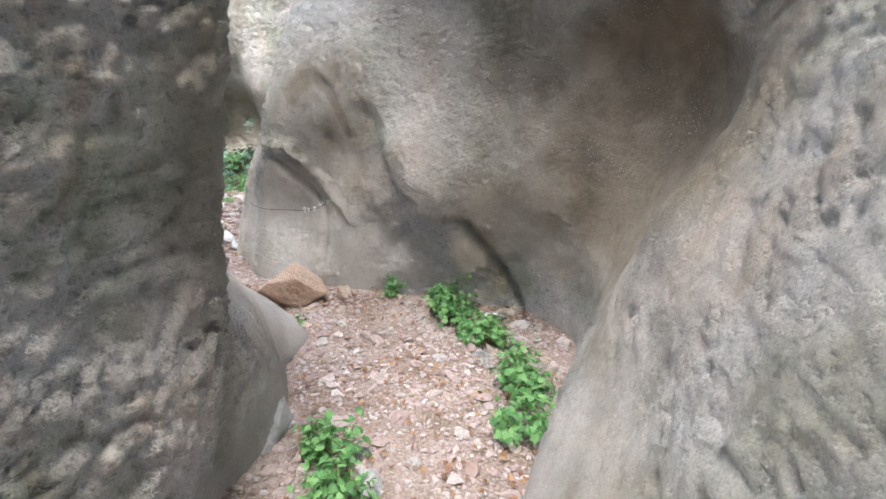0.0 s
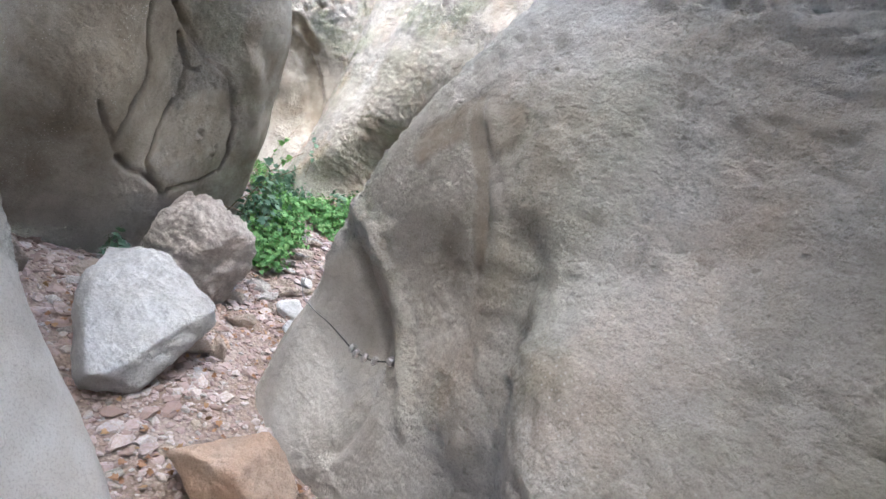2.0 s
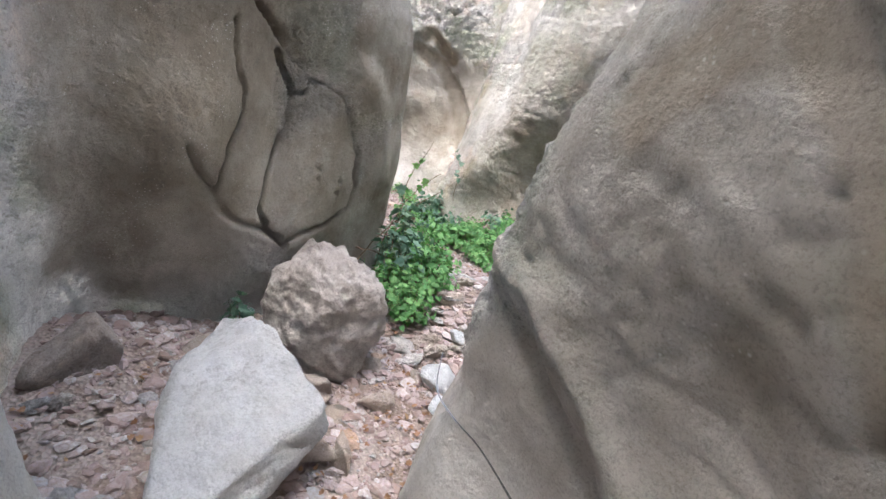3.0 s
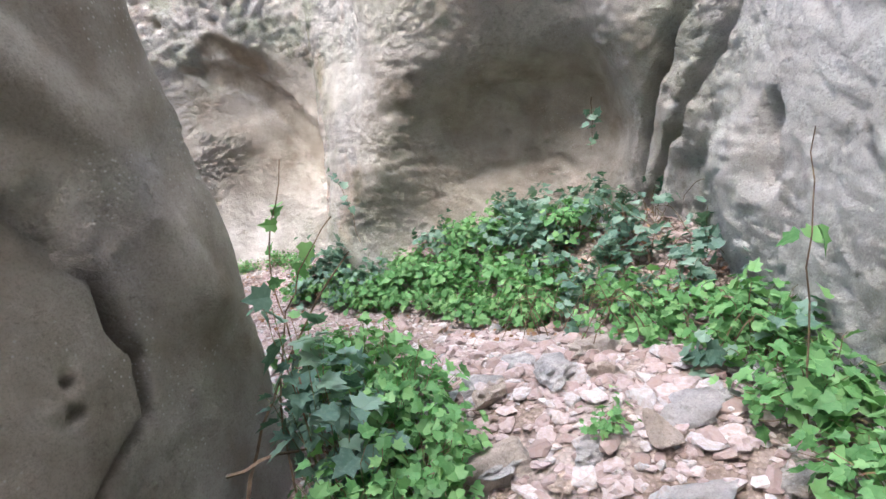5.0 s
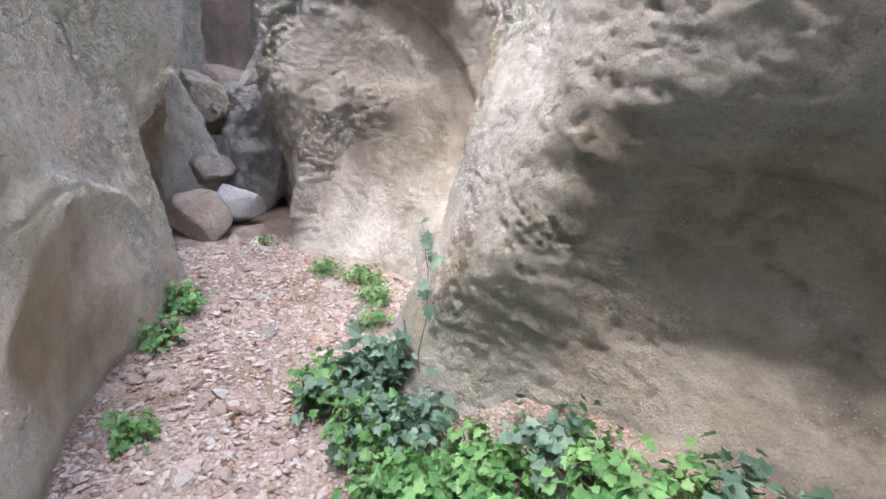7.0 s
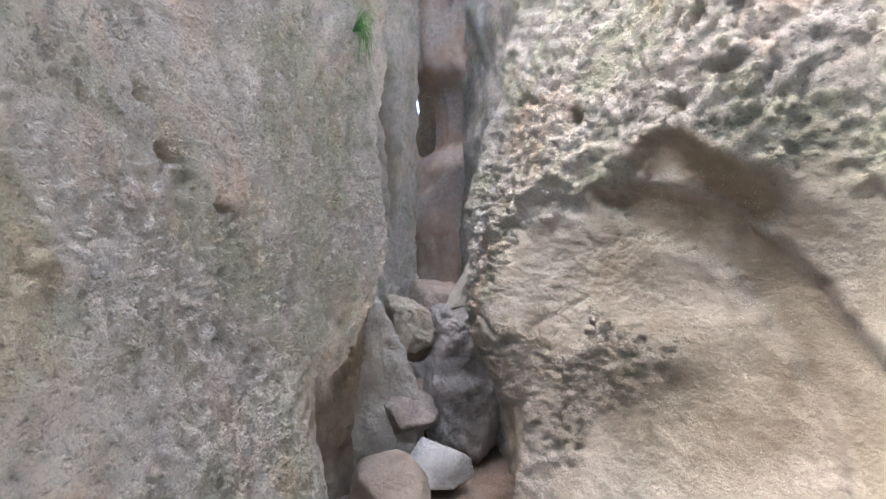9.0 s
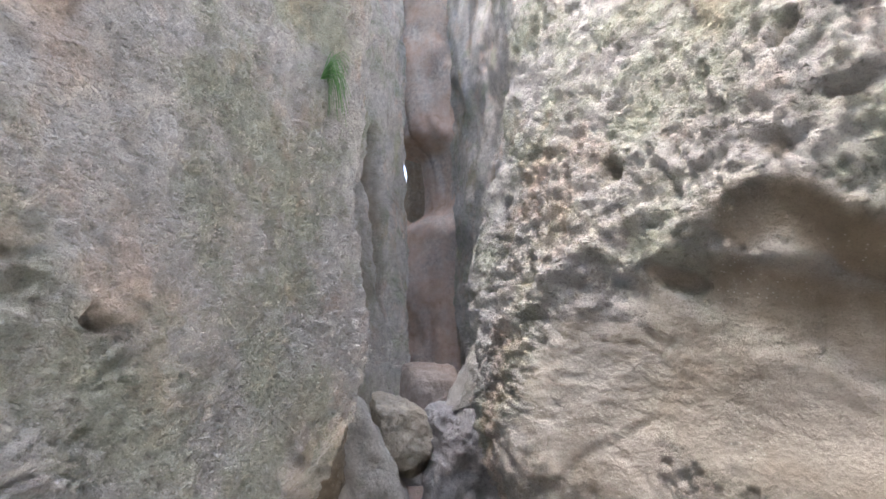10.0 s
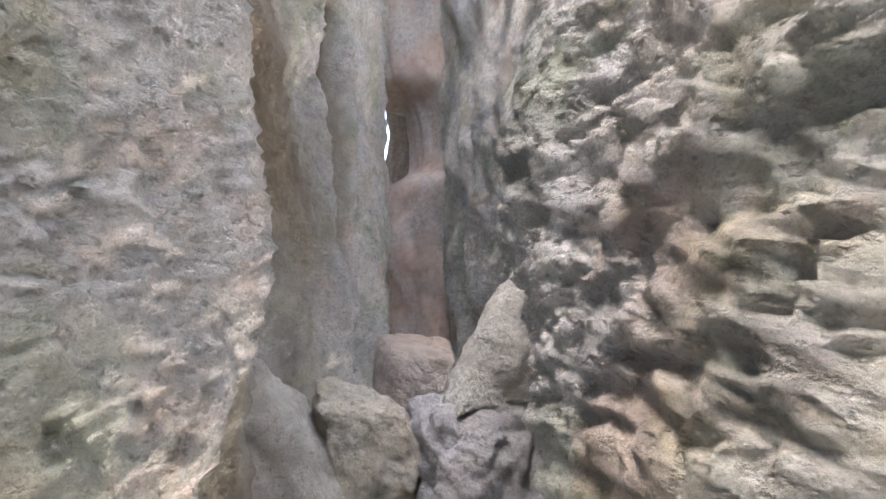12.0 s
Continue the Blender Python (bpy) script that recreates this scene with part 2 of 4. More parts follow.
    # unseen far tops raised to shade the pillars
    tops = tops + 6.0 * smooth(-12.0, -14.0, S[:, -1:, 0])
    crown = S[:, -1:] + lean * (S[:, -1:] - S[:, -2:-1]) * ((tops - 5.0) / 2.4)[..., None]
    crown[..., 2] = tops
    S = np.concatenate([foot, S, crown], 1)
    gaps = np.linalg.norm(np.diff(S[:, 1:5], axis=0), axis=2).mean(1)
    far = S[:-1, 1, 0]
    stepx = step * np.where(far < -9.5, 2.5, np.where(S[:-1, 1, 1] < -1.0, 3.0, np.where((far < -2.9) & (far > -3.3) & (S[:-1, 1, 1] < 5), 0.5, 1.0)))
    along = spline(S, np.maximum(3, np.ceil(gaps / stepx)).astype(int))
    heights = np.diff(np.array([-0.5, *LEVELS, top]))
    counts = [max(3, int(math.ceil(h / (step * (6 if k == 0 else 1 if k < 5 else 2 if k == 5 else 4))))) for k, h in enumerate(heights)]
    G = spline(along.transpose(1, 0, 2), counts).transpose(1, 0, 2)
    N = grid_normals(G) * side
    P, flat_n = G.reshape(-1, 3), N.reshape(-1, 3)
    out, worn, stain_shade = np.zeros(len(P)), np.zeros(len(P)), np.zeros(len(P))
    wob = P + 0.09 * np.stack([gradient_noise(P / 0.28 + 5 * k, 90 + k) for k in range(3)], 1)
    for x, y, z, rx, rz, depth, smoothness in hollows:
        d2 = ((wob[:, 0] - x) ** 2 + (wob[:, 1] - y) ** 2) / rx ** 2 + ((wob[:, 2] - z) / rz) ** 2
        f = np.exp(-d2 ** 1.6)
        out -= depth * f
        worn = np.maximum(worn, smoothness * smooth(0.12, 0.5, f))
    wob2 = P + 0.03 * np.stack([fractal(P + 9 * k, 0.2, 3, 120 + k) for k in range(3)], 1)
    jag = P + 0.022 * np.stack([fractal(P + 3 * k, 0.14, 2, 70 + k) for k in range(3)], 1)
    for width, depth, line in grooves:
        out -= depth * np.exp(-(near_line(jag, flat_n, line) / width) ** 2)
    for width, line in stain_shades:
        stain_shade = np.maximum(stain_shade, np.exp(-(near_line(wob, flat_n, line) / width) ** 2))
    out += 0.25 * smooth(-7.35, -8.4, P[:, 0]) * fractal(P * np.array((1, 1, 0.5)), 0.9, 4, 13)
    out += 0.02 * fractal(P, 0.7, 2, 3) + 0.011 * (0.35 - np.abs(fractal(P * np.array((1, 1, 0.8)), 0.45, 2, 7)))
    out += 0.035 * smooth(-7.2, -7.8, P[:, 0]) * fractal(P * np.array((1.5, 1.5, 0.22)), 0.3, 3, 151)
    patch = smooth(-0.5, 0.5, fractal(P, 0.9, 3, 11) + 0.3 * (P[:, 2] - 0.9))
    for x, y, z, rx, rz in rough_spots:
        d2 = ((wob[:, 0] - x) ** 2 + (wob[:, 1] - y) ** 2) / rx ** 2 + ((wob[:, 2] - z) / rz) ** 2
        patch = np.maximum(patch, smooth(0.2, 0.6, np.exp(-d2 ** 1.6)))
    worn = np.clip(np.maximum(worn, 0.85 * (1 - patch)), 0, 1)
    pale = np.zeros(len(P))
    for x, y, z, rx, rz, share in pale_spots:
        d2 = ((wob[:, 0] - x) ** 2 + (wob[:, 1] - y) ** 2) / rx ** 2 + ((wob[:, 2] - z) / rz) ** 2
        pale = np.maximum(pale, share * np.exp(-d2 ** 1.5))
    worn = np.maximum(worn, 0.9 * pale)
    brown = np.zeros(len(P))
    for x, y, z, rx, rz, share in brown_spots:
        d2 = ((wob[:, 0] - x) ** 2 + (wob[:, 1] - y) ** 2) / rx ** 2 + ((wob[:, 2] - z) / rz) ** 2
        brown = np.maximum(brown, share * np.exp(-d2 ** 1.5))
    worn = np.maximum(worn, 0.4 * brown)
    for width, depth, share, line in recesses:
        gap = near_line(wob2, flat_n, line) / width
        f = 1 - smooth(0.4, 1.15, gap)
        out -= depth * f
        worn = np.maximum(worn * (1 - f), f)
        # stone brown, plus some of the recess's shade as colour
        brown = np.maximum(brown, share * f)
    for x, y, z, rx, rz, depth in pitted:
        d2 = ((wob[:, 0] - x) ** 2 + (wob[:, 1] - y) ** 2) / rx ** 2 + ((wob[:, 2] - z) / rz) ** 2
        zone = smooth(0.1, 0.5, np.exp(-d2 ** 1.6))
        tilted = np.stack([P[:, 0] + 0.5 * P[:, 2], P[:, 1] + 0.3 * P[:, 2], 1.5 * P[:, 2] - 0.4 * P[:, 0]], 1)
        dent = smooth(0.28, 0.6, fractal(tilted, 0.11, 3, 101, 0.7)) + 0.6 * smooth(0.2, 0.45, fractal(tilted, 0.05, 2, 103))
        out -= zone * depth * dent
        out += zone * 0.5 * depth * (0.4 - np.abs(fractal(tilted, 0.22, 3, 105)))
        brown = np.maximum(brown, 0.32 * zone * np.clip(dent, 0, 1))
        worn = np.minimum(worn, 1 - 0.85 * zone * (1 - np.clip(dent, 0, 1)))
    for x, y, z, rx, rz, depth in strata:
        d2 = ((wob[:, 0] - x) ** 2 + (wob[:, 1] - y) ** 2) / rx ** 2 + ((wob[:, 2] - z) / rz) ** 2
        zone = np.exp(-d2 ** 1.6)
        beds = np.stack([0.55 * P[:, 0], 0.55 * P[:, 1], 2.6 * (P[:, 2] + 0.35 * (P[:, 0] - x))], 1)
        lip = np.abs(fractal(beds, 0.34, 4, 141, 0.6))
        out += zone * depth * (0.35 - lip)
        out -= zone * depth * 1.2 * smooth(0.09, 0.02, lip) * smooth(-0.1, 0.3, fractal(P, 0.35, 2, 145))
        brown = np.maximum(brown, 0.5 * zone * smooth(0.10, 0.02, lip))
    ruff = 1 - worn
    crag = 1 + 0.65 * smooth(-5.0, -6.0, P[:, 0]) + 0.6 * smooth(1.9, 1.4, P[:, 1]) * smooth(-0.3, -0.6, P[:, 0])
    out += crag * (0.002 + 0.009 * ruff) * fractal(P * np.array((1, 1, 1.3)), 0.10, 3, 21, 0.8)
    out += 0.010 * ruff * (0.5 - np.abs(fractal(P, 0.24, 4, 41, 0.65)))
    out += 0.008 * worn * (0.4 - np.abs(fractal(P, 0.5, 2, 45)))
    pits = fractal(P * np.array((1, 1, 1.6)), 0.07, 2, 31)
    out -= (0.006 + 0.015 * ruff) * smooth(0.40, 0.62, pits) * smooth(-0.2, 0.4, fractal(P, 0.5, 2, 61))
    coarse = fractal(P * np.array((1, 1, 1.9)), 0.16, 2, 65)
    out -= 0.011 * ruff * smooth(0.45, 0.7, coarse)
    out += crag * (0.002 + 0.010 * ruff) * fractal(P, 0.045, 2, 23)
    chips = fractal(P * np.array((1, 1, 1.4)), 0.052, 1, 33)
    out -= crag * (0.004 + 0.019 * ruff) * smooth(0.30, 0.46, chips) * smooth(-0.25, 0.25, fractal(P, 0.33, 2, 63))
    return G + N * out.reshape(*G.shape[:2], 1), worn, stain_shade, pale, brown


def wall_mesh(name, made, mat):
    me = grid_mesh(name, made[0], mat)
    for key, values in (("worn", made[1]), ("stain_shade", made[2]), ("pale", made[3]), ("brown", made[4])):
        me.attributes.new(key, "FLOAT", "POINT").data.foreach_set("value", values.astype(np.float32))
    return me


# ---- canyon walls, by plan sections in the direction of the walk ----
RIGHT_ENTRY = [
    # unseen end behind the start, added to keep light out
    (-1.4, -3.4, -1.4, -3.4, -1.4, -3.4, -1.4, -3.4, -1.4, -3.4, -1.4, -3.6),
    (.75, -3.0, .8, -3.0, 1.0, -3.0, 1.2, -3.0, 1.4, -3.0, 1.5, -3.0),
    (.38, -.6, .5, -.6, .68, -.6, .9, -.6, 1.1, -.6, 1.45, -.6),
    (.25, .6, .42, .6, .62, .6, .86, .6, 1.08, .6, 1.3, .6),
    (.27, 1.3, .52, 1.28, .71, 1.2, .98, 1.35, 1.15, 1.3, 1.0, 1.3),
    # unseen upper levels lean inward, added to shade the hollow below
    (.45, 1.8, .62, 1.8, .8, 1.85, 1.08, 1.8, .78, 1.75, -.5, 1.55),
    (.66, 2.25, .76, 2.2, .95, 2.2, 1.15, 2.15, .62, 2.05, -.75, 1.8),
    (.8, 2.7, .83, 2.65, .84, 2.55, .95, 2.55, .45, 2.38, -.65, 2.2),
]
RIGHT_NOSE = [
    (.56, 3.1, .5, 3.0, .42, 2.82, .52, 2.9, .38, 2.8, -.1, 2.75),
    (.2, 3.22, .13, 3.1, .03, 2.96, .2, 3.08, .15, 3.0, .1, 2.9),
    (-.2, 3.38, -.19, 3.24, -.22, 3.08, -.16, 3.26, -.2, 3.3, -.2, 3.3),
    (-.5, 3.5, -.46, 3.38, -.42, 3.29, -.45, 3.3, -.5, 3.62, -.4, 4.0),
    (-.8, 3.6, -.8, 3.57, -.79, 3.56, -.74, 3.38, -.75, 3.82, -.6, 4.3),
    (-1.15, 3.64, -1.12, 3.72, -1.05, 3.6, -1.04, 3.54, -.95, 4.02, -.7, 4.5),
    (-1.5, 3.78, -1.42, 3.76, -1.35, 3.7, -1.2, 3.72, -1.0, 4.2, -.6, 4.7),
]
RIGHT_TURN = [
    (-1.66, 3.95, -1.55, 3.95, -1.45, 3.9, -1.2, 3.95, -.8, 4.5, -.2, 5.0),
    (-1.95, 4.5, -1.81, 4.47, -1.58, 4.4, -1.12, 4.38, -.5, 4.7, .2, 5.1),
    (-1.4, 5.0, -1.35, 4.95, -1.25, 4.9, -1.15, 4.9, -.7, 5.1, .2, 5.4),
    (-1.72, 5.5, -1.74, 5.58, -1.66, 5.62, -1.45, 5.65, -.95, 5.8, -.1, 6.0),
    (-1.9, 6.0, -1.95, 6.07, -1.93, 6.18, -1.74, 6.25, -1.3, 6.42, -.5, 6.8),
    (-2.12, 6.55, -2.14, 6.53, -2.1, 6.5, -2.06, 6.54, -1.72, 6.72, -1.2, 7.2),
    (-2.5, 6.9, -2.48, 6.85, -2.43, 6.79, -2.45, 6.66, -2.3, 6.8, -2.1, 7.3),
]
RIGHT_ALCOVE = [
    (-2.9, 7.05, -2.77, 7.15, -2.74, 7.24, -2.75, 7.0, -2.7, 6.8, -2.7, 7.2),
    (-3.3, 7.0, -3.25, 7.18, -3.25, 7.3, -3.15, 7.0, -3.15, 6.8, -3.2, 7.2),
    (-3.75, 6.9, -3.75, 7.06, -3.66, 7.2, -3.56, 6.92, -3.65, 6.95, -3.7, 7.4),
    (-4.25, 6.75, -4.12, 6.95, -3.97, 6.9, -3.95, 6.92, -4.1, 7.2, -4.2, 8.0),
    (-4.72, 6.6, -4.6, 6.85, -4.38, 6.97, -4.35, 7.15, -4.5, 7.5, -4.6, 8.2),
    (-4.98, 6.95, -5.0, 7.15, -5.0, 7.33, -5.08, 7.52, -5.15, 7.75, -5.3, 8.3),
    (-5.12, 7.36, -5.16, 7.54, -5.2, 7.72, -5.26, 7.9, -5.35, 8.05, -5.45, 8.5),
    (-5.5, 7.66, -5.5, 7.82, -5.58, 8.0, -5.66, 8.1, -5.75, 8.12, -5.85, 8.5),
    (-6.15, 7.6, -6.37, 7.72, -6.4, 7.78, -6.34, 7.72, -6.25, 7.68, -6.4, 8.3),
]
RIGHT_SLOT = [
    (-6.8, 7.2, -6.86, 7.45, -6.95, 7.45, -6.9, 7.45, -6.8, 7.58, -7.0, 8.2),
    (-7.05, 7.25, -7.1, 7.25, -7.15, 7.22, -7.14, 7.15, -7.2, 7.42, -7.3, 8.1),
    (-7.4, 7.55, -7.5, 7.5, -7.58, 7.36, -7.8, 7.2, -8.05, 7.42, -8.0, 7.9),
    (-7.8, 7.75, -7.85, 7.75, -7.9, 7.68, -8.0, 7.52, -8.3, 7.68, -8.3, 8.1),
    (-8.5, 7.9, -8.5, 7.9, -8.5, 7.9, -8.5, 7.88, -8.6, 7.98, -8.6, 8.2),
    (-9.2, 8.0, -9.2, 8.0, -9.2, 8.0, -9.3, 7.95, -9.4, 7.95, -9.2, 8.2),
    (-10.3, 8.35, -10.3, 8.3, -10.3, 8.3, -10.2, 8.3, -10.2, 8.3, -10.1, 8.5),
    (-10.9, 8.8, -10.9, 8.8, -10.9, 8.8, -10.9, 8.8, -10.9, 8.85, -10.9, 9.0),
    (-11.8, 9.2, -11.8, 9.2, -11.8, 9.2, -11.8, 9.2, -11.8, 9.2, -11.8, 9.2),
    (-12.5, 9.15, -12.5, 9.15, -12.5, 9.15, -12.5, 9.15, -12.5, 9.15, -12.5, 9.2),
    (-13.2, 9.33, -13.2, 9.33, -13.2, 9.33, -13.2, 9.33, -13.2, 9.33, -13.1, 9.33),
    (-13.9, 9.75, -13.9, 9.75, -13.9, 9.75, -13.9, 9.75, -13.9, 9.75, -13.9, 9.75),
    (-15.0, 9.65, -15.0, 9.65, -15.0, 9.65, -15.0, 9.65, -15.0, 9.65, -15.0, 9.65),
    (-18.0, 10.6, -18.0, 10.6, -18.0, 10.6, -18.0, 10.6, -18.0, 10.6, -18.0, 10.6),
    # unseen stretch added to shade the rear pillar
    (-26.0, 12.8, -26.0, 12.8, -26.0, 12.8, -26.0, 12.8, -26.0, 12.8, -26.0, 12.8),
]
LEFT_ENTRY = [
    (-1.1, -3.6, -1.1, -3.6, -1.1, -3.6, -1.15, -3.6, -1.3, -3.6, -1.7, -3.6),
    (-.8, -.4, -.85, -.4, -.9, -.4, -.9, -.4, -1.0, -.4, -1.4, -.4),
    (-.82, .7, -.82, .7, -.88, .7, -.86, .7, -.95, .7, -1.7, .7),
    (-.84, 1.2, -.72, 1.15, -.76, 1.2, -.67, 1.2, -.70, 1.2, -1.45, 1.2),
    (-.83, 1.5, -.73, 1.5, -.69, 1.5, -.62, 1.5, -.62, 1.45, -1.4, 1.4),
    (-.76, 1.95, -.80, 1.92, -1.12, 1.85, -1.2, 1.7, -1.15, 1.6, -1.3, 1.2),
    (-.88, 2.4, -1.03, 2.35, -1.42, 2.28, -1.6, 2.15, -1.6, 2.0, -1.8, 1.0),
]
LEFT_LEDGE = [
    (-.92, 2.86, -1.42, 2.75, -1.85, 2.66, -2.0, 2.62, -2.0, 2.5, -2.2, 1.0),
    (-1.68, 3.02, -1.9, 2.86, -2.08, 2.77, -2.15, 2.72, -2.15, 2.6, -2.4, 1.1),
    (-2.4, 2.9, -2.5, 2.83, -2.55, 2.8, -2.55, 2.75, -2.55, 2.6, -2.8, 1.4),
    (-3.1, 3.1, -3.08, 3.15, -2.95, 3.18, -2.95, 3.1, -2.95, 2.95, -3.3, 2.2),
    # unseen upper levels lean over to shade the cracked wall
    (-3.25, 3.5, -3.05, 3.52, -2.88, 3.53, -2.95, 3.5, -2.9, 3.38, -2.75, 3.2),
    (-3.1, 3.9, -3.01, 3.98, -3.07, 3.96, -3.11, 3.9, -3.04, 3.8, -2.85, 3.75),
    (-3.25, 4.5, -3.23, 4.55, -3.23, 4.55, -3.2, 4.5, -3.08, 4.35, -2.95, 4.3),
]
LEFT_TURN = [
    (-3.38, 5.05, -3.4, 5.06, -3.4, 5.06, -3.42, 4.95, -3.55, 4.7, -4.0, 4.2),
    (-3.85, 5.3, -3.9, 5.2, -4.0, 5.1, -4.0, 5.0, -4.05, 4.8, -4.2, 4.2),
    (-4.5, 5.45, -4.5, 5.4, -4.5, 5.38, -4.5, 5.25, -4.5, 5.0, -4.6, 4.3),
    (-5.0, 5.55, -5.0, 5.62, -5.0, 5.6, -5.1, 5.55, -5.1, 5.2, -5.1, 4.5),
    (-5.6, 5.82, -5.5, 5.88, -5.6, 5.76, -5.6, 5.65, -5.7, 5.35, -5.7, 4.6),
    (-6.25, 6.2, -6.3, 6.1, -6.45, 5.97, -6.5, 5.72, -6.5, 5.42, -6.5, 4.8),
    (-6.9, 6.28, -6.8, 6.2, -6.9, 6.1, -7.0, 5.95, -7.05, 5.8, -7.1, 5.4),
    (-7.3, 6.25, -7.4, 6.2, -7.4, 6.12, -7.5, 6.2, -7.67, 6.18, -7.7, 6.05),
]
LEFT_SLOT = [
    (-7.6, 6.0, -7.7, 6.0, -7.7, 6.0, -7.85, 6.4, -7.9, 6.44, -8.0, 6.4),
    (-8.3, 6.3, -8.3, 6.3, -8.2, 6.3, -8.13, 6.5, -8.25, 6.53, -8.4, 6.55),
    (-9.2, 6.5, -9.2, 6.5, -9.2, 6.5, -9.2, 6.5, -9.3, 6.45, -9.3, 6.55),
    (-10.0, 6.8, -10.0, 6.8, -10.1, 6.8, -10.1, 6.8, -10.1, 6.75, -10.1, 6.7),
    (-10.4, 7.1, -10.4, 7.1, -10.48, 7.15, -10.5, 7.1, -10.4, 6.97, -10.4, 6.9),
    (-11.2, 7.45, -11.2, 7.45, -11.1, 7.35, -11.0, 7.25, -10.9, 7.2, -11.0, 7.2),
    (-11.7, 7.3, -11.7, 7.3, -11.7, 7.2, -11.7, 7.1, -11.7, 7.1, -11.7, 7.1),
    (-12.5, 7.75, -12.5, 7.75, -12.5, 7.7, -12.5, 7.65, -12.4, 7.6, -12.4, 7.6),
    (-15.5, 8.3, -15.5, 8.3, -15.5, 8.3, -15.5, 8.28, -15.5, 8.25, -15.5, 8.25),
    (-19.8, 9.2, -19.8, 9.2, -19.8, 9.2, -19.8, 9.2, -19.8, 9.2, -19.8, 9.2),
    # unseen stretch, added to shade the rear pillar from this side
    (-26.0, 9.0, -26.0, 9.0, -26.0, 9.0, -26.0, 9.0, -26.0, 9.0, -26.0, 9.0),
]
# hollows: x, y, z, width, height, depth, share of smooth stone
RIGHT_HOLLOWS = [(-.6, 3.35, 1.4, .7, .7, .0, .65), (-3.9, 6.95, 1.3, .5, .9, .0, .65), (-3.2, 6.9, 1.9, 1.1, .7, .0, .6), (.65, .9, 1.0, .7, 1.3, .0, .5), 
    (-1.15, 3.7, .55, .3, .4, .05, 1), (-.85, 3.45, 1.45, .26, .15, .02, .8), (.85, 2.4, 1.2, .5, .75, .10, 1), (.1, 3.2, 1.3, .4, .6, .0, .6),
    (-3.1, 7.05, 1.05, .7, .42, .12, .9), (-5.9, 7.85, 1.4, .5, .8, .14, 1), (-6.5, 7.6, .6, .4, .5, .03, 1),
    (-6.35, 7.65, 1.85, .5, .42, .10, 1), (-6.95, 7.4, 1.7, .25, .35, .05, .9), (-6.92, 7.53, 2.66, .08, .06, .06, 1), (-6.08, 7.73, 2.65, .09, .05, .06, 1),
    (-6.83, 7.67, 3.36, .07, .06, .05, 1), (-.1, 3.05, .8, .2, .25, -.05, 0), (-2.2, 6.55, .95, .16, .2, -.06, .3), (-2.0, 6.2, .7, .2, .35, -.05, .3),
]
LEFT_HOLLOWS = [
    (-.78, 1.4, 1.0, .3, 1.1, .02, .3), (-1.3, 2.5, .4, .6, .4, .0, 1), (-3.15, 4.35, .85, .3, .36, -.03, 1), (-3.2, 4.75, 1.7, .4, .45, -.08, 1),
    (-3.0, 3.5, 1.1, .5, 1.0, .02, 1), (-6.59, 5.52, 2.24, .11, .055, .15, 1), (-6.79, 5.7, 2.04, .075, .045, .13, 1), (-5.68, 5.78, 1.04, .06, .045, .12, .5),
    (-5.2, 5.65, .55, .5, .38, .08, 1), (-7.7, 6.0, .9, .3, .5, .05, 1), (-3.3, 5.0, .6, .4, .6, .0, 1),
]
CRACK_WIDE, CRACK_THIN = .013, .009
RIGHT_GROOVES = [
    (.08, .05, (-.5, 3.28, 1.3, -.44, 3.29, 1.06, -.36, 3.25, .79, -.34, 3.35, .4)),
    (.04, .10, (.16, 3.1, .66, .25, 3.15, .55, .33, 3.18, .45, .42, 3.2, .33, .52, 3.2, .18, .6, 3.2, 0)),
    (.13, -.035, (-.34, 3.16, 1.06, -.15, 3.05, .9, .02, 3.04, .7, .15, 3.12, .35)),
    (.035, .05, (-1.2, 3.68, .95, -1.02, 3.68, .8, -.92, 3.65, .6, -.88, 3.63, .42, -.96, 3.62, .17)),
    (.045, -.04, (-1.35, 3.66, 1.12, -1.13, 3.59, 1.06, -.97, 3.58, .9, -.83, 3.56, .72, -.68, 3.5, .58)),
    (.03, .035, (-3.72, 7.1, .76, -3.37, 7.16, .83, -3.02, 7.19, .82, -2.88, 7.14, .73)),
    (.05, .03, (-3.95, 6.95, 1.3, -3.5, 7.05, 1.22, -3.1, 7.1, 1.16, -2.8, 7.1, 1.1)),
    (.03, .025, (-3.6, 7.1, 1.0, -3.3, 7.15, .95, -2.95, 7.15, 1.0)),
    (.03, .03, (-3.75, 6.95, 1.45, -3.4, 6.95, 1.42, -3.1, 6.9, 1.38)),
    (.02, .03, (-2.95, 6.95, 1.4, -2.85, 7.1, 1.0, -2.8, 7.1, .7)),
    (.025, .13, (-2.49, 6.82, .55, -2.44, 6.76, .88, -2.36, 6.71, 1.05, -2.29, 6.61, 1.18, -2.17, 6.5, 1.41, -2.1, 6.5, 1.8)),
    (.025, .14, (-2.42, 6.8, .5, -2.27, 6.68, .87, -2.19, 6.59, .93, -2.14, 6.49, 1.12, -2.07, 6.41, 1.25, -2.03, 6.37, 1.38, -1.9, 6.2, 1.9)),
    (.05, .15, (-1.95, 6.09, 1.0, -1.94, 6.04, .78)),
    (.05, -.05, (-7.48, 7.26, 1.97, -7.15, 7.31, 2.13, -6.93, 7.46, 2.31, -6.75, 7.5, 2.2, -6.45, 7.58, 2.4, -6.29, 7.62, 2.45, -6.08, 7.7, 2.28, -5.9, 7.76, 2.22)),
    (.035, -.045, (-7.1, 7.35, 2.2, -6.88, 7.47, 2.4, -6.72, 7.52, 2.42)),
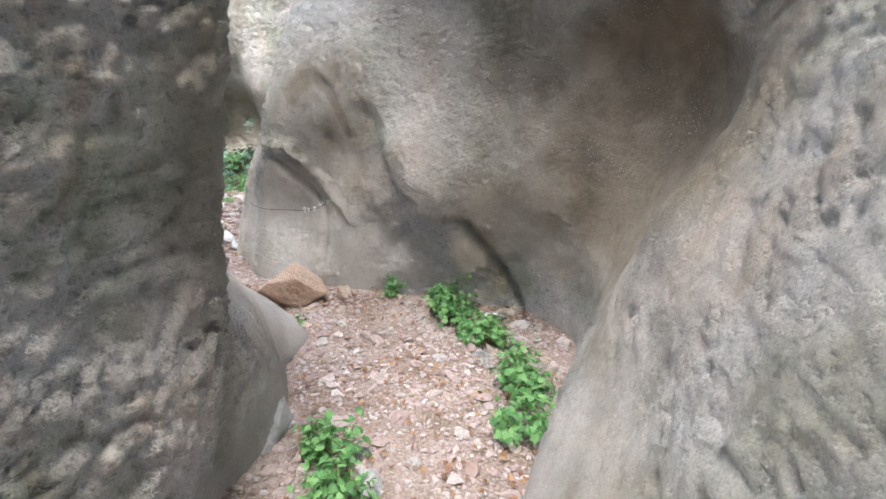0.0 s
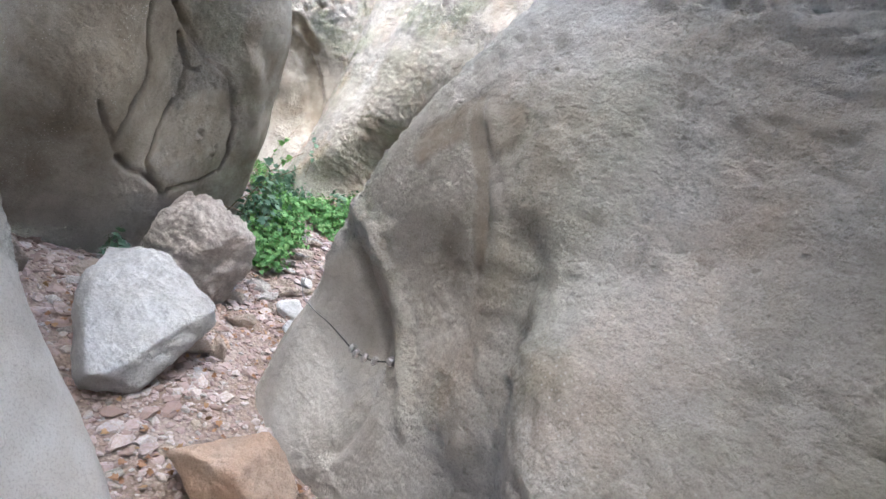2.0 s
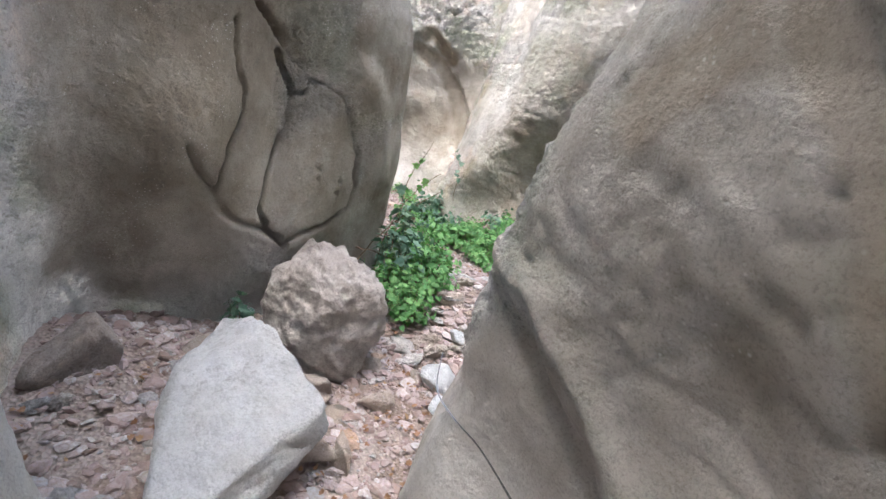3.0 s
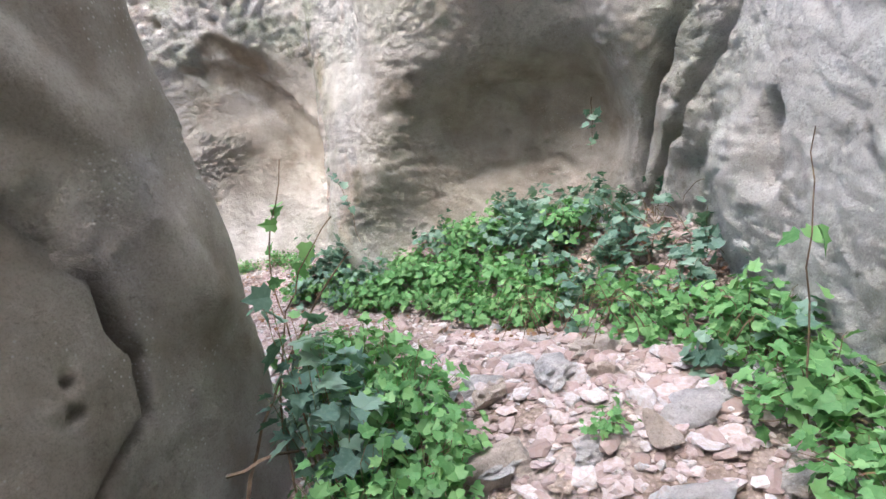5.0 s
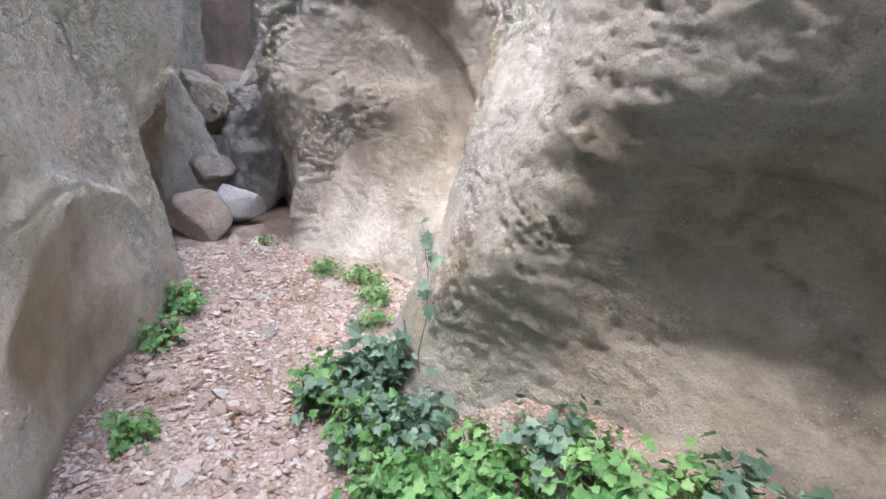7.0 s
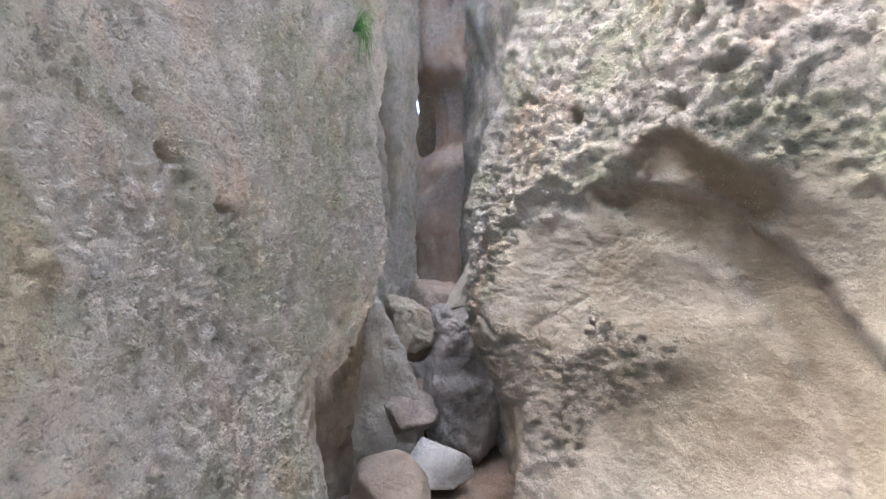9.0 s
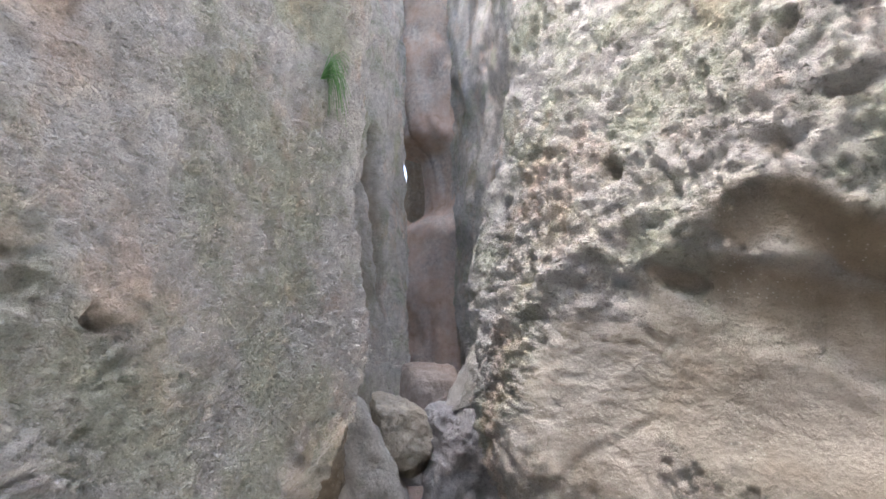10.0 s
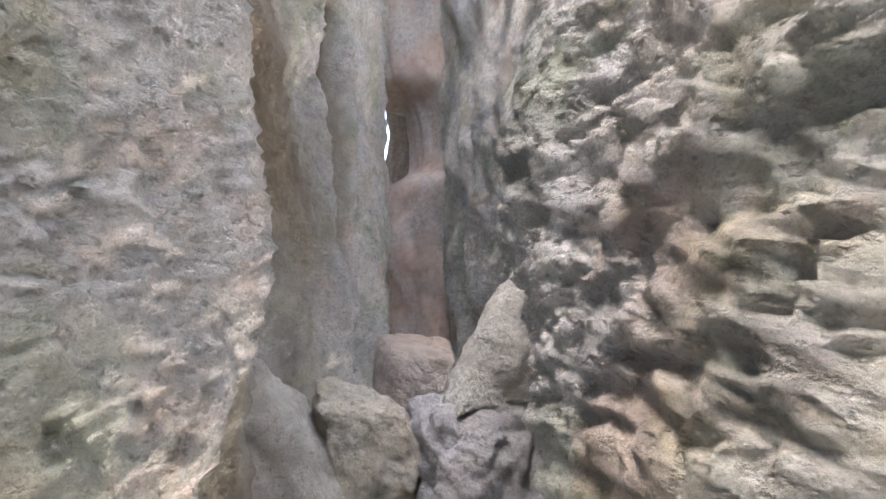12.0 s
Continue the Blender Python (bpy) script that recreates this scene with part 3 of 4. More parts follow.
    (.012, .016, (-7.09, 7.17, 1.33, -7.01, 7.29, 1.44, -6.91, 7.44, 1.56, -6.81, 7.5, 1.64)),
    (.06, .09, (-4.95, 7.05, .3, -4.97, 7.2, .8, -5.0, 7.35, 1.2, -5.1, 7.55, 1.7, -5.2, 7.75, 2.4)),
]
LEFT_GROOVES = [
    (CRACK_WIDE, .17, (-3.08, 3.6, 1.85, -3.13, 3.77, 1.66, -3.16, 3.95, 1.54, -3.15, 4.15, 1.39, -3.2, 4.4, 1.32, -3.19, 4.51, 1.18, -3.22, 4.6, 1.0, -3.23, 4.62, .8, -3.23, 4.6, .64)),
    (CRACK_THIN, .08, (-3.23, 4.6, .64, -3.1, 4.28, .54, -3.05, 4.1, .5)),
    (CRACK_THIN, .13, (-3.03, 3.7, 1.55, -3.03, 3.73, 1.39, -3.04, 3.78, 1.15, -2.97, 3.7, .97, -2.98, 3.67, .79)),
    (CRACK_THIN, .14, (-3.13, 3.96, 1.46, -3.15, 4.06, 1.25, -3.11, 4.03, 1.06, -3.07, 3.95, .86, -3.05, 3.92, .66, -3.03, 3.98, .55, -3.05, 4.09, .47)),
    (CRACK_THIN, .10, (-3.13, 4.04, 1.27, -3.14, 4.15, 1.28, -3.15, 4.17, 1.36)),
    (CRACK_THIN, .06, (-2.9, 3.5, .97, -3.05, 3.72, .69, -3.09, 3.94, .56, -3.1, 4.09, .47)),
    (.010, .05, (-3.14, 4.26, .9, -3.15, 4.28, .9)), (.011, .05, (-3.19, 4.45, .83, -3.19, 4.46, .83)), (.008, .04, (-3.14, 4.27, .84, -3.15, 4.28, .84)), (.009, .04, (-3.18, 4.44, .77, -3.18, 4.45, .77)),
    (.09, -.06, (-3.24, 4.46, 1.46, -3.25, 4.64, 1.3, -3.28, 4.77, 1.1, -3.3, 4.86, .85)),
    (.022, .05, (-6.45, 5.36, 2.75, -6.5, 5.42, 2.6, -6.57, 5.46, 2.4, -6.62, 5.52, 2.3)),
    (.014, .06, (-6.22, 5.63, 1.73, -6.29, 5.67, 1.67, -6.54, 5.71, 1.63, -6.84, 5.91, 1.48, -7.14, 6.06, 1.33)),
    (.05, -.045, (-4.6, 5.45, 1.0, -4.95, 5.56, 1.07, -5.26, 5.67, 1.05, -5.72, 5.83, .88, -6.0, 5.99, .59)),
]
RIGHT_ROUGH = [(-.15, 3.05, .7, .3, .4), (-1.9, 6.0, 1.2, .7, 1.2), (-6.9, 7.5, 2.9, 1.0, .8), (-8.0, 7.4, 3, 1, 3)]
LEFT_ROUGH = [(-.8, 1.3, 1.0, .5, 1.3), (-.9, .8, .9, .5, 1.0), (-6.8, 5.8, 2.4, 1.6, 1.3), (-5.3, 5.7, 1.5, .8, .5), (-8, 6.4, 3, 1.2, 2)]
# pale polished stone: x, y, z, width, height, share
RIGHT_PALE = [(-1.25, 3.68, .3, .5, .45, 1), (-.7, 3.55, .2, .6, .4, .9), (-6.4, 7.6, .5, .7, .6, .4), (-4.45, 7.25, 1.7, .4, .8, .4), (-1.85, 5.85, .95, .7, .8, .6), (-6.3, 7.6, 1.5, .6, .3, .4), (-.9, 3.9, 2.1, .6, .4, .6), (.4, 2.8, .6, .25, .4, .4)]
LEFT_PALE = [(-1.35, 2.55, .35, .9, .45, .75), (-3.0, 3.95, .2, .35, .25, 1), (-.8, 1.7, .2, .5, .35, .6), (-2.05, 2.8, 1.0, .3, 1.0, .3)]
# brown stone, its colour also holding shade of overhangs and hollows
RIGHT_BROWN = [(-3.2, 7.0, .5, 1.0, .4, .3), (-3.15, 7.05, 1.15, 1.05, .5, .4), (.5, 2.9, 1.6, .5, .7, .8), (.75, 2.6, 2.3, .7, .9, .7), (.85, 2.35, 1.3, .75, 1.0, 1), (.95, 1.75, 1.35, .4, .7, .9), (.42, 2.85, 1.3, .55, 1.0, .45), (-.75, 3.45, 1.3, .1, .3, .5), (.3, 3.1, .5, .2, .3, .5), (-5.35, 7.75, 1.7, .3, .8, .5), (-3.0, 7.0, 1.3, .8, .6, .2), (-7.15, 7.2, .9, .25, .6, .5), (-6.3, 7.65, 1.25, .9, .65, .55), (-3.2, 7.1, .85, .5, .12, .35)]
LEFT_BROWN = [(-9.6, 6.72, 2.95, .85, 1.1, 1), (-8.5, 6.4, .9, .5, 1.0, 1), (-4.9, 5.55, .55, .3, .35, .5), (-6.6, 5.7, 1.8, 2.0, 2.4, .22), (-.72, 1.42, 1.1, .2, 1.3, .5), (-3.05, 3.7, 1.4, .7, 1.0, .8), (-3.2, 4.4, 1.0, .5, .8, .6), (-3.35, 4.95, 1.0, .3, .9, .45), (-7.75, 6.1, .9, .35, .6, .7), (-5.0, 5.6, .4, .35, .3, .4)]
RIGHT_STAIN_SHADES = [
    (.05, (-.68, 3.4, 1.9, -.62, 3.35, 1.5, -.5, 3.28, 1.3, -.44, 3.29, 1.06, -.36, 3.25, .79)), (.06, (-.5, 3.45, 2.2, -.42, 3.4, 2.0, -.3, 3.32, 1.76, -.23, 3.28, 1.56, -.23, 3.24, 1.4)),
    # shade painted along the crevice beside the bump
    (.04, (.1, 3.0, .8, .33, 3.16, .45, .57, 3.2, 0)),
]
# dark marks on the rock; the narrow one paints crack shade and dirt
LEFT_STAIN_SHADES = [(.10, (-2.95, 3.4, 1.9, -2.92, 3.42, 1.1, -2.95, 3.4, .8)), (.02, (-3.1, 3.88, 1.53, -2.95, 3.65, .81)), (.12, (-7.2, 6.0, 3.4, -7.2, 6.0, 2.4))]
# scooped recesses, browned partly for their shade: half width, depth, share of brown, points
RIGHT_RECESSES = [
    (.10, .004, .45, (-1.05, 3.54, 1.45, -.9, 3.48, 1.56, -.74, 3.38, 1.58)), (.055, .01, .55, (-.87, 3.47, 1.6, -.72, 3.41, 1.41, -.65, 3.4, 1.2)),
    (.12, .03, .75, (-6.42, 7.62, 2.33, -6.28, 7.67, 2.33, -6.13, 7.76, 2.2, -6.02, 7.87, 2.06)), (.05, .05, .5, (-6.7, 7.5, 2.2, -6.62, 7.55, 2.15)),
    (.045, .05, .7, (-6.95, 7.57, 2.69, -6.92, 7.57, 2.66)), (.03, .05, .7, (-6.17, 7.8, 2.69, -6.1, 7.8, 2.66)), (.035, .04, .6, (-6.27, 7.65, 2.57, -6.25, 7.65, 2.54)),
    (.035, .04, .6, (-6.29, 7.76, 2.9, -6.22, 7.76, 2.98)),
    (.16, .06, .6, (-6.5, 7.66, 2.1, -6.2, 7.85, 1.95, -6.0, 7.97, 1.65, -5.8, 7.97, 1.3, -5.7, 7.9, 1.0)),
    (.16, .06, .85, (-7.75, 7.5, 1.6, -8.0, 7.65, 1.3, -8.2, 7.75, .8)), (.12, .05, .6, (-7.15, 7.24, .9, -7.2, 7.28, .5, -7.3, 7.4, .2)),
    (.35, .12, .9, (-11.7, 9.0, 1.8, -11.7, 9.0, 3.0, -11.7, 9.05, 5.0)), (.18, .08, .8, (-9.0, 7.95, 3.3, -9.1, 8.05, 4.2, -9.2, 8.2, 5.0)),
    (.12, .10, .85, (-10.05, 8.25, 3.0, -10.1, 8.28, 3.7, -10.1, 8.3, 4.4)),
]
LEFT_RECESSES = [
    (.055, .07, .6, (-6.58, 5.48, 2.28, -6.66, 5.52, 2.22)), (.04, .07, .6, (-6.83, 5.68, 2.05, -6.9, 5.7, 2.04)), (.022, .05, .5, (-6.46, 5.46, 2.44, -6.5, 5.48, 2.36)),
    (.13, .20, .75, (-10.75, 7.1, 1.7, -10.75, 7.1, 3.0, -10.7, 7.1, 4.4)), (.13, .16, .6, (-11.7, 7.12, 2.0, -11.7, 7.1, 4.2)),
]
RIGHT_PITTED = [(-6.9, 7.5, 2.8, .9, .55, .018), (-7.55, 7.35, 2.2, .45, .9, .028), (-7.6, 7.4, 1.2, .3, .5, .03)]
LEFT_PITTED = [(-7.6, 6.15, 2.7, .6, .9, .02), (-6.2, 5.7, 1.4, .5, .4, .015)]
RIGHT_STRATA = [(-3.4, 7.05, .95, .95, .65, .025), (-6.9, 7.5, 1.6, .9, .5, .006)]
LEFT_STRATA = [(-6.6, 5.7, 1.7, 1.3, 1.1, .014)]
right_made = loft(RIGHT_ENTRY + RIGHT_NOSE + RIGHT_TURN + RIGHT_ALCOVE + RIGHT_SLOT, -1, 10.0, hollows=RIGHT_HOLLOWS, grooves=RIGHT_GROOVES, rough_spots=RIGHT_ROUGH, pale_spots=RIGHT_PALE, brown_spots=RIGHT_BROWN, stain_shades=RIGHT_STAIN_SHADES, recesses=RIGHT_RECESSES, pitted=RIGHT_PITTED, strata=RIGHT_STRATA)
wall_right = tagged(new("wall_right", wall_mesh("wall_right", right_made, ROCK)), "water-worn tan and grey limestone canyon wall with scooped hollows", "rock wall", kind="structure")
left_made = loft(LEFT_ENTRY + LEFT_LEDGE + LEFT_TURN + LEFT_SLOT, 1, 10.0, drop=3.4, hollows=LEFT_HOLLOWS, grooves=LEFT_GROOVES, rough_spots=LEFT_ROUGH, pale_spots=LEFT_PALE, brown_spots=LEFT_BROWN, stain_shades=LEFT_STAIN_SHADES, recesses=LEFT_RECESSES, pitted=LEFT_PITTED, strata=LEFT_STRATA)
wall_left = tagged(new("wall_left", wall_mesh("wall_left", left_made, ROCK)), "grey-brown limestone canyon wall, pitted and cracked", "rock wall", kind="structure")


# ---- ground ----
def ground_height(x, y):
    x, y = np.asarray(x, float), np.asarray(y, float)
    z = 0.30 * np.exp(-((x + 2.3) / 1.3) ** 2 - ((y - 5.5) / 0.8) ** 2)
    z += 0.12 * smooth(-3.2, -5.0, x) + 0.18 * np.exp(-((x + 2.8) / 0.5) ** 2 - ((y - 3.1) / 0.5) ** 2)
    z += 0.45 * smooth(6.15, 6.95, y + 0.28 * (x + 3.0)) * smooth(-4.9, -4.0, x)
    z += 0.35 * smooth(-8.6, -10.5, x) - 0.12 * smooth(-6.8, -7.8, x) * smooth(-9.5, -8.6, x)
    P = np.stack([x.ravel(), y.ravel(), 0 * x.ravel()], 1)
    return z + (0.03 * fractal(P, 0.8, 3, 51) + 0.008 * fractal(P, 0.12, 2, 55)).reshape(x.shape)


gx, gy = np.meshgrid(np.linspace(-27.0, 2.2, 560), np.linspace(-3.2, 12.0, 300), indexing="ij")
ground = new("ground", grid_mesh("ground", np.stack([gx, gy, ground_height(gx, gy)], 2), SOIL))
tagged(ground, "dry reddish gravel and soil canyon floor", "ground", kind="structure")


# ---- boulders ----
def boulder(name, at, size, turn, mat, label, seed, flats=26, worn=0.03, rough=0.035, sub=5, group=""):
    """A broken stone: a ball cut by flat faces, its edges worn, then weathered."""
    bm = bmesh.new()
    bmesh.ops.create_icosphere(bm, subdivisions=sub, radius=1)
    P = np.array([v.co[:] for v in bm.verts])
    rng = np.random.RandomState(seed)
    n = rng.normal(size=(flats, 3))
    n /= np.linalg.norm(n, axis=1, keepdims=True)
    h = rng.uniform(0.66, 0.95, flats)
    reach = np.maximum(P @ n.T, 1e-3) / h
    P = P * ((reach ** (1 / worn)).sum(1) ** -worn)[:, None]
    P /= np.abs(P).max(0)
    P = P * np.array(size)
    dirs = P / (np.linalg.norm(P, axis=1, keepdims=True) + 1e-9)
    scale = max(size)
    P = P + dirs * (rough * scale * (fractal(P + seed, 0.45 * scale, 4, seed) + 0.5 * fractal(P + seed, 0.12 * scale, 3, seed + 7)))[:, None]
    for v, p in zip(bm.verts, P):
        v.co = p
    for f in bm.faces:
        f.smooth = True
    me = bpy.data.meshes.new(name)
    bm.to_mesh(me)
    bm.free()
    me.materials.append(mat)
    ob = new(name, me)
    ob.matrix_world = pose(*at, *turn)
    return tagged(ob, label, "boulder" if scale > 0.25 else "stone", group)


boulder("boulder", (-2.2, 3.50, 0.13), (0.62, 0.33, 0.29), (10, -8, 150), BOULDER_PALE, "smooth pale blue-grey limestone boulder lying on the gravel", 9, flats=24, worn=0.022, rough=0.035, sub=6)
boulder("boulder", (-2.58, 4.13, 0.25), (0.32, 0.27, 0.44), (8, 10, 30), BOULDER_PINK, "rough pinkish-grey layered boulder against the cracked wall", 8, flats=60, worn=0.07, rough=0.085, sub=6)
boulder("boulder", (-2.9, 4.2, 0.25), (0.14, 0.12, 0.34), (0, -6, 20), BOULDER_PINK, "small upright stone wedged between boulder and wall", 17, flats=14, worn=0.02, rough=0.06)
boulder("boulder", (-1.10, 3.3, 0.1), (0.25, 0.17, 0.16), (0, 5, 20), BOULDER_RUST, "rust-orange angular boulder on the gravel", 13, flats=18, worn=0.02, rough=0.045)

# chockstones and boulders in the slot
boulder("boulder", (-8.1, 6.72, 0.2), (0.34, 0.3, 0.27), (0, 10, 30), BOULDER_TAN, "rounded tan boulder at the foot of the narrow slot", 21)
boulder("boulder", (-8.35, 7.12, 0.2), (0.30, 0.24, 0.25), (0, -10, 70), BOULDER_PALE, "blue-grey boulder wedged at the foot of the slot", 22)
boulder("boulder", (-8.9, 6.98, 0.5), (0.36, 0.3, 0.26), (5, 0, 10), BOULDER_TAN, "tan boulder lodged behind others in the slot", 23)
boulder("boulder", (-10.9, 7.7, 0.3), (0.85, 0.8, 0.6), (10, 15, 20), COBBLE, "large grey slab jammed across the narrow slot", 24, flats=14, worn=0.02, rough=0.06)
boulder("boulder", (-12.6, 8.3, 0.4), (1.0, 0.9, 0.9), (0, 10, 0), BOULDER_TAN, "tan block filling the back of the slot", 28, flats=14, worn=0.02, rough=0.06)


def block(corners, mat, label, seed, rough=0.02, cuts=5):
    """A broken block: the hull of its corners, its faces divided, its edges worn and its faces weathered."""
    bm = bmesh.new()
    for c in corners:
        bm.verts.new(c)
    bmesh.ops.convex_hull(bm, input=bm.verts)
    bmesh.ops.delete(bm, geom=[v for v in bm.verts if not v.link_faces], context="VERTS")
    bmesh.ops.triangulate(bm, faces=bm.faces)
    for k in range(cuts):
        bmesh.ops.subdivide_edges(bm, edges=bm.edges, cuts=1, use_grid_fill=True)
        if k in (1, 2, 3):
            bmesh.ops.smooth_vert(bm, verts=bm.verts, factor=0.4, use_axis_x=True, use_axis_y=True, use_axis_z=True)
    bm.normal_update()
    P, N = np.array([v.co[:] for v in bm.verts]), np.array([v.normal[:] for v in bm.verts])
    P = P + N * (rough * (fractal(P + seed, 0.3, 4, seed, 0.6) + 0.5 * (0.4 - np.abs(fractal(P, 0.12, 3, seed + 5)))))[:, None]
    for v, p in zip(bm.verts, P):
        v.co = p
    for f in bm.faces:
        f.smooth = True
    me = bpy.data.meshes.new("boulder")
    bm.to_mesh(me)
    bm.free()
    me.materials.append(mat)
    return tagged(new("boulder", me), label, "boulder")


block([(-8.75, 6.2, .0), (-8.6, 7.0, .0), (-8.75, 7.15, .5), (-8.8, 6.95, 1.1), (-8.95, 6.55, 1.75), (-9.5, 6.4, 1.85), (-9.6, 7.0, 1.2), (-9.5, 6.3, .0), (-9.4, 7.2, .0)], SLAB_PALE, "leaning smooth pale slab at the foot of the slot", 25, 0.04)
block([(-8.95, 6.92, 1.0), (-8.9, 7.22, 1.12), (-8.95, 7.24, 1.42), (-9.0, 6.82, 1.5), (-9.4, 6.8, 1.6), (-9.5, 7.3, 1.4), (-9.4, 6.9, .9), (-9.3, 7.3, .9)], BLOCK_YELLOW, "yellowish angular block lodged in the narrow slot", 27, 0.045)
block([(-8.75, 7.15, .2), (-8.7, 7.7, .0), (-8.6, 7.22, 1.1), (-8.62, 7.3, 1.42), (-8.62, 7.72, 1.5), (-8.7, 7.85, 1.2), (-9.5, 7.3, 1.4), (-9.5, 7.9, 1.4), (-9.4, 7.3, .0), (-9.4, 8.0, .0)], COBBLE, "rough grey block wedged against the slot wall", 29, 0.06)
block([(-8.66, 7.28, 1.4), (-8.62, 7.76, 1.46), (-8.72, 7.68, 2.16), (-8.85, 7.78, 2.1), (-9.2, 7.4, 1.4), (-9.2, 7.9, 1.5)], SLAB_PALE, "pale pointed slab wedged on end in the narrow slot", 31, 0.03)
block([(-10.4, 7.4, .9), (-10.4, 8.1, .9), (-10.5, 7.5, 1.55), (-10.5, 8.0, 1.5), (-11.4, 7.5, 1.75), (-11.4, 8.2, 1.7), (-11.4, 7.4, .6), (-11.3, 8.3, .6)], BOULDER_TAN, "tan block jammed behind others in the slot", 33, 0.03)


def column(name, at, radii, low, top, mat, label, seed, lean=0.0, bite=0.0):
    """A standing pillar of rock, uneven in plan and height; bite: how deep its near side is undercut half way up."""
    w, z = np.meshgrid(np.linspace(0, 2 * np.pi, 90), np.linspace(low, top, 120), indexing="ij")
    ring = np.stack([np.cos(w), np.sin(w), z * 0.25], 2).reshape(-1, 3)
    ring[-120:] = ring[:120]
    ring[-120:, 2] = ring[:120, 2]
    r = 1 + 0.24 * fractal(ring, 0.8, 4, seed) + 0.10 * (0.5 - np.abs(fractal(ring * np.array((2, 2, 3)), 0.8, 3, seed + 5)))
    r = r.reshape(w.shape) * (1 - 0.25 * smooth(0.75, 1.0, (z - low) / (top - low)) ** 2)
    r = r * (1 - bite * smooth(0.2, -0.4, np.sin(w)) * smooth(5.0, 5.9, z) * smooth(8.0, 7.5, z))
    shift = lean * smooth(10.0, 12.5, z) + 0.15 * np.sin(1.3 * z + seed)
    G = np.stack([at[0] + radii[0] * r * np.cos(w), at[1] + shift + radii[1] * r * np.sin(w), z], 2)
    cap = G[:, -1:].copy()
    cap[...] = G[:, -1].mean(0)
    return tagged(new(name, grid_mesh(name, np.concatenate([G, cap], 1), mat)), label, "rock pillar")


column("rock_pillar", (-19.5, 10.55), (1.3, 1.55), -1, 17, ROCK_ORANGE, "tall orange limestone pillar at the far end", 31, lean=0.2, bite=0.6)
column("rock_pillar", (-21.6, 9.0), (1.3, 1.3), -1, 5.9, ROCK_ORANGE, "orange limestone block closing the far end", 33)
# its shade is put into the stone colour
column("rock_pillar", (-22.6, 10.62), (.7, .64), 2, 11.5, BLOCK_SHADED, "brown shaded limestone pillar behind the orange one", 35)
# stones on the floor
STONES = [(-1.87, 3.81, 0.11, 1), (-2.1, 4.15, 0.09, 1), (-1.95, 4.42, 0.08, 0), (-1.83, 5.08, 0.09, 0), (-1.98, 3.75, 0.12, 1), (-2.35, 3.92, 0.15, 1), (-0.74, 3.38, 0.12, 2), (-2.7, 3.17, 0.24, 1), (-2.4, 4.3, 0.10, 1), (-0.8, 1.85, 0.15, 0),
          (-2.25, 3.95, 0.07, 1), (-2.75, 3.62, 0.12, 1), (-2.1, 4.55, 0.14, 0), (-1.95, 4.75, 0.12, 0), (-2.3, 4.85, 0.09, 0), (-1.9, 5.0, 0.12, 1),
          (-2.62, 5.1, 0.11, 1), (-2.9, 5.25, 0.10, 0), (-2.2, 5.25, 0.07, 1), (0.36, 3.0, 0.08, 0), (0.42, 2.6, 0.08, 1), (0.5, 2.3, 0.09, 1), (0.3, 2.5, 0.07, 2),
          (-3.7, 5.45, 0.10, 0), (-2.7, 6.82, 0.09, 0), (-2.6, 6.72, 0.08, 0), (-7.3, 7.0, 0.1, 0), (-7.6, 6.9, 0.12, 1), (-0.35, 1.7, 0.07, 0), (-0.3, 1.55, 0.08, 0)]
for k, (x, y, r, tone) in enumerate(STONES):
    z = float(ground_height(x, y)) + 0.25 * r
    boulder("stone", (x, y, z), (r, r * (0.62 + 0.03 * (k % 6)), r * 0.55), (6 * (k % 3) - 6, 5 * (k % 4) - 8, 47 * k), (BOULDER_PALE, BOULDER_TAN, BOULDER_RUST)[tone],
            ("pale grey", "tan", "rusty orange")[tone] + " limestone stone lying on the gravel", 40 + k, flats=13, worn=0.016, rough=0.05, sub=4, group="stones on the canyon floor")


# ---- gravel ----
def merged(name, V, F, mat):
    """One mesh out of many small pieces: V pieces x verts x 3, F faces of a piece."""
    count, per = V.shape[:2]
    faces = (np.array(F)[None] + (np.arange(count) * per)[:, None, None]).reshape(-1, len(F[0]))
    me = bpy.data.meshes.new(name)
    me.from_pydata(V.reshape(-1, 3), [], faces.tolist())
    me.materials.append(mat)
    me.update()
    return me


def ball(sub):
    bm = bmesh.new()
    bmesh.ops.create_icosphere(bm, subdivisions=sub, radius=1)
    bm.verts.index_update()
    V, F = np.array([v.co[:] for v in bm.verts]), [[v.index for v in f.verts] for f in bm.faces]
    bm.free()
    return V, F


def turns(rng, count, tilt):
    """Random turns: any heading, and a lean of up to tilt degrees."""
    yaw, lean, way = rng.uniform(0, 2 * np.pi, count), np.radians(tilt) * rng.uniform(-1, 1, count), rng.uniform(0, 2 * np.pi, count)
    c, s, o, i = np.cos(yaw), np.sin(yaw), np.zeros(count), np.ones(count)
    Rz = np.stack([c, -s, o, s, c, o, o, o, i], 1).reshape(-1, 3, 3)
    cl, sl = np.cos(lean), np.sin(lean)
    Rx = np.stack([i, o, o, o, cl, -sl, o, sl, cl], 1).reshape(-1, 3, 3)
    c, s = np.cos(way), np.sin(way)
    Rw = np.stack([c, -s, o, s, c, o, o, o, i], 1).reshape(-1, 3, 3)
    return Rw @ Rx @ Rz


def stone_pieces(rng, xy, size, sub, tilt=25):
    V, F = ball(sub)
    count = len(xy)
    P = V[None] * (1 + rng.uniform(-0.28, 0.28, (count, len(V), 1)))
    for k in range(4):
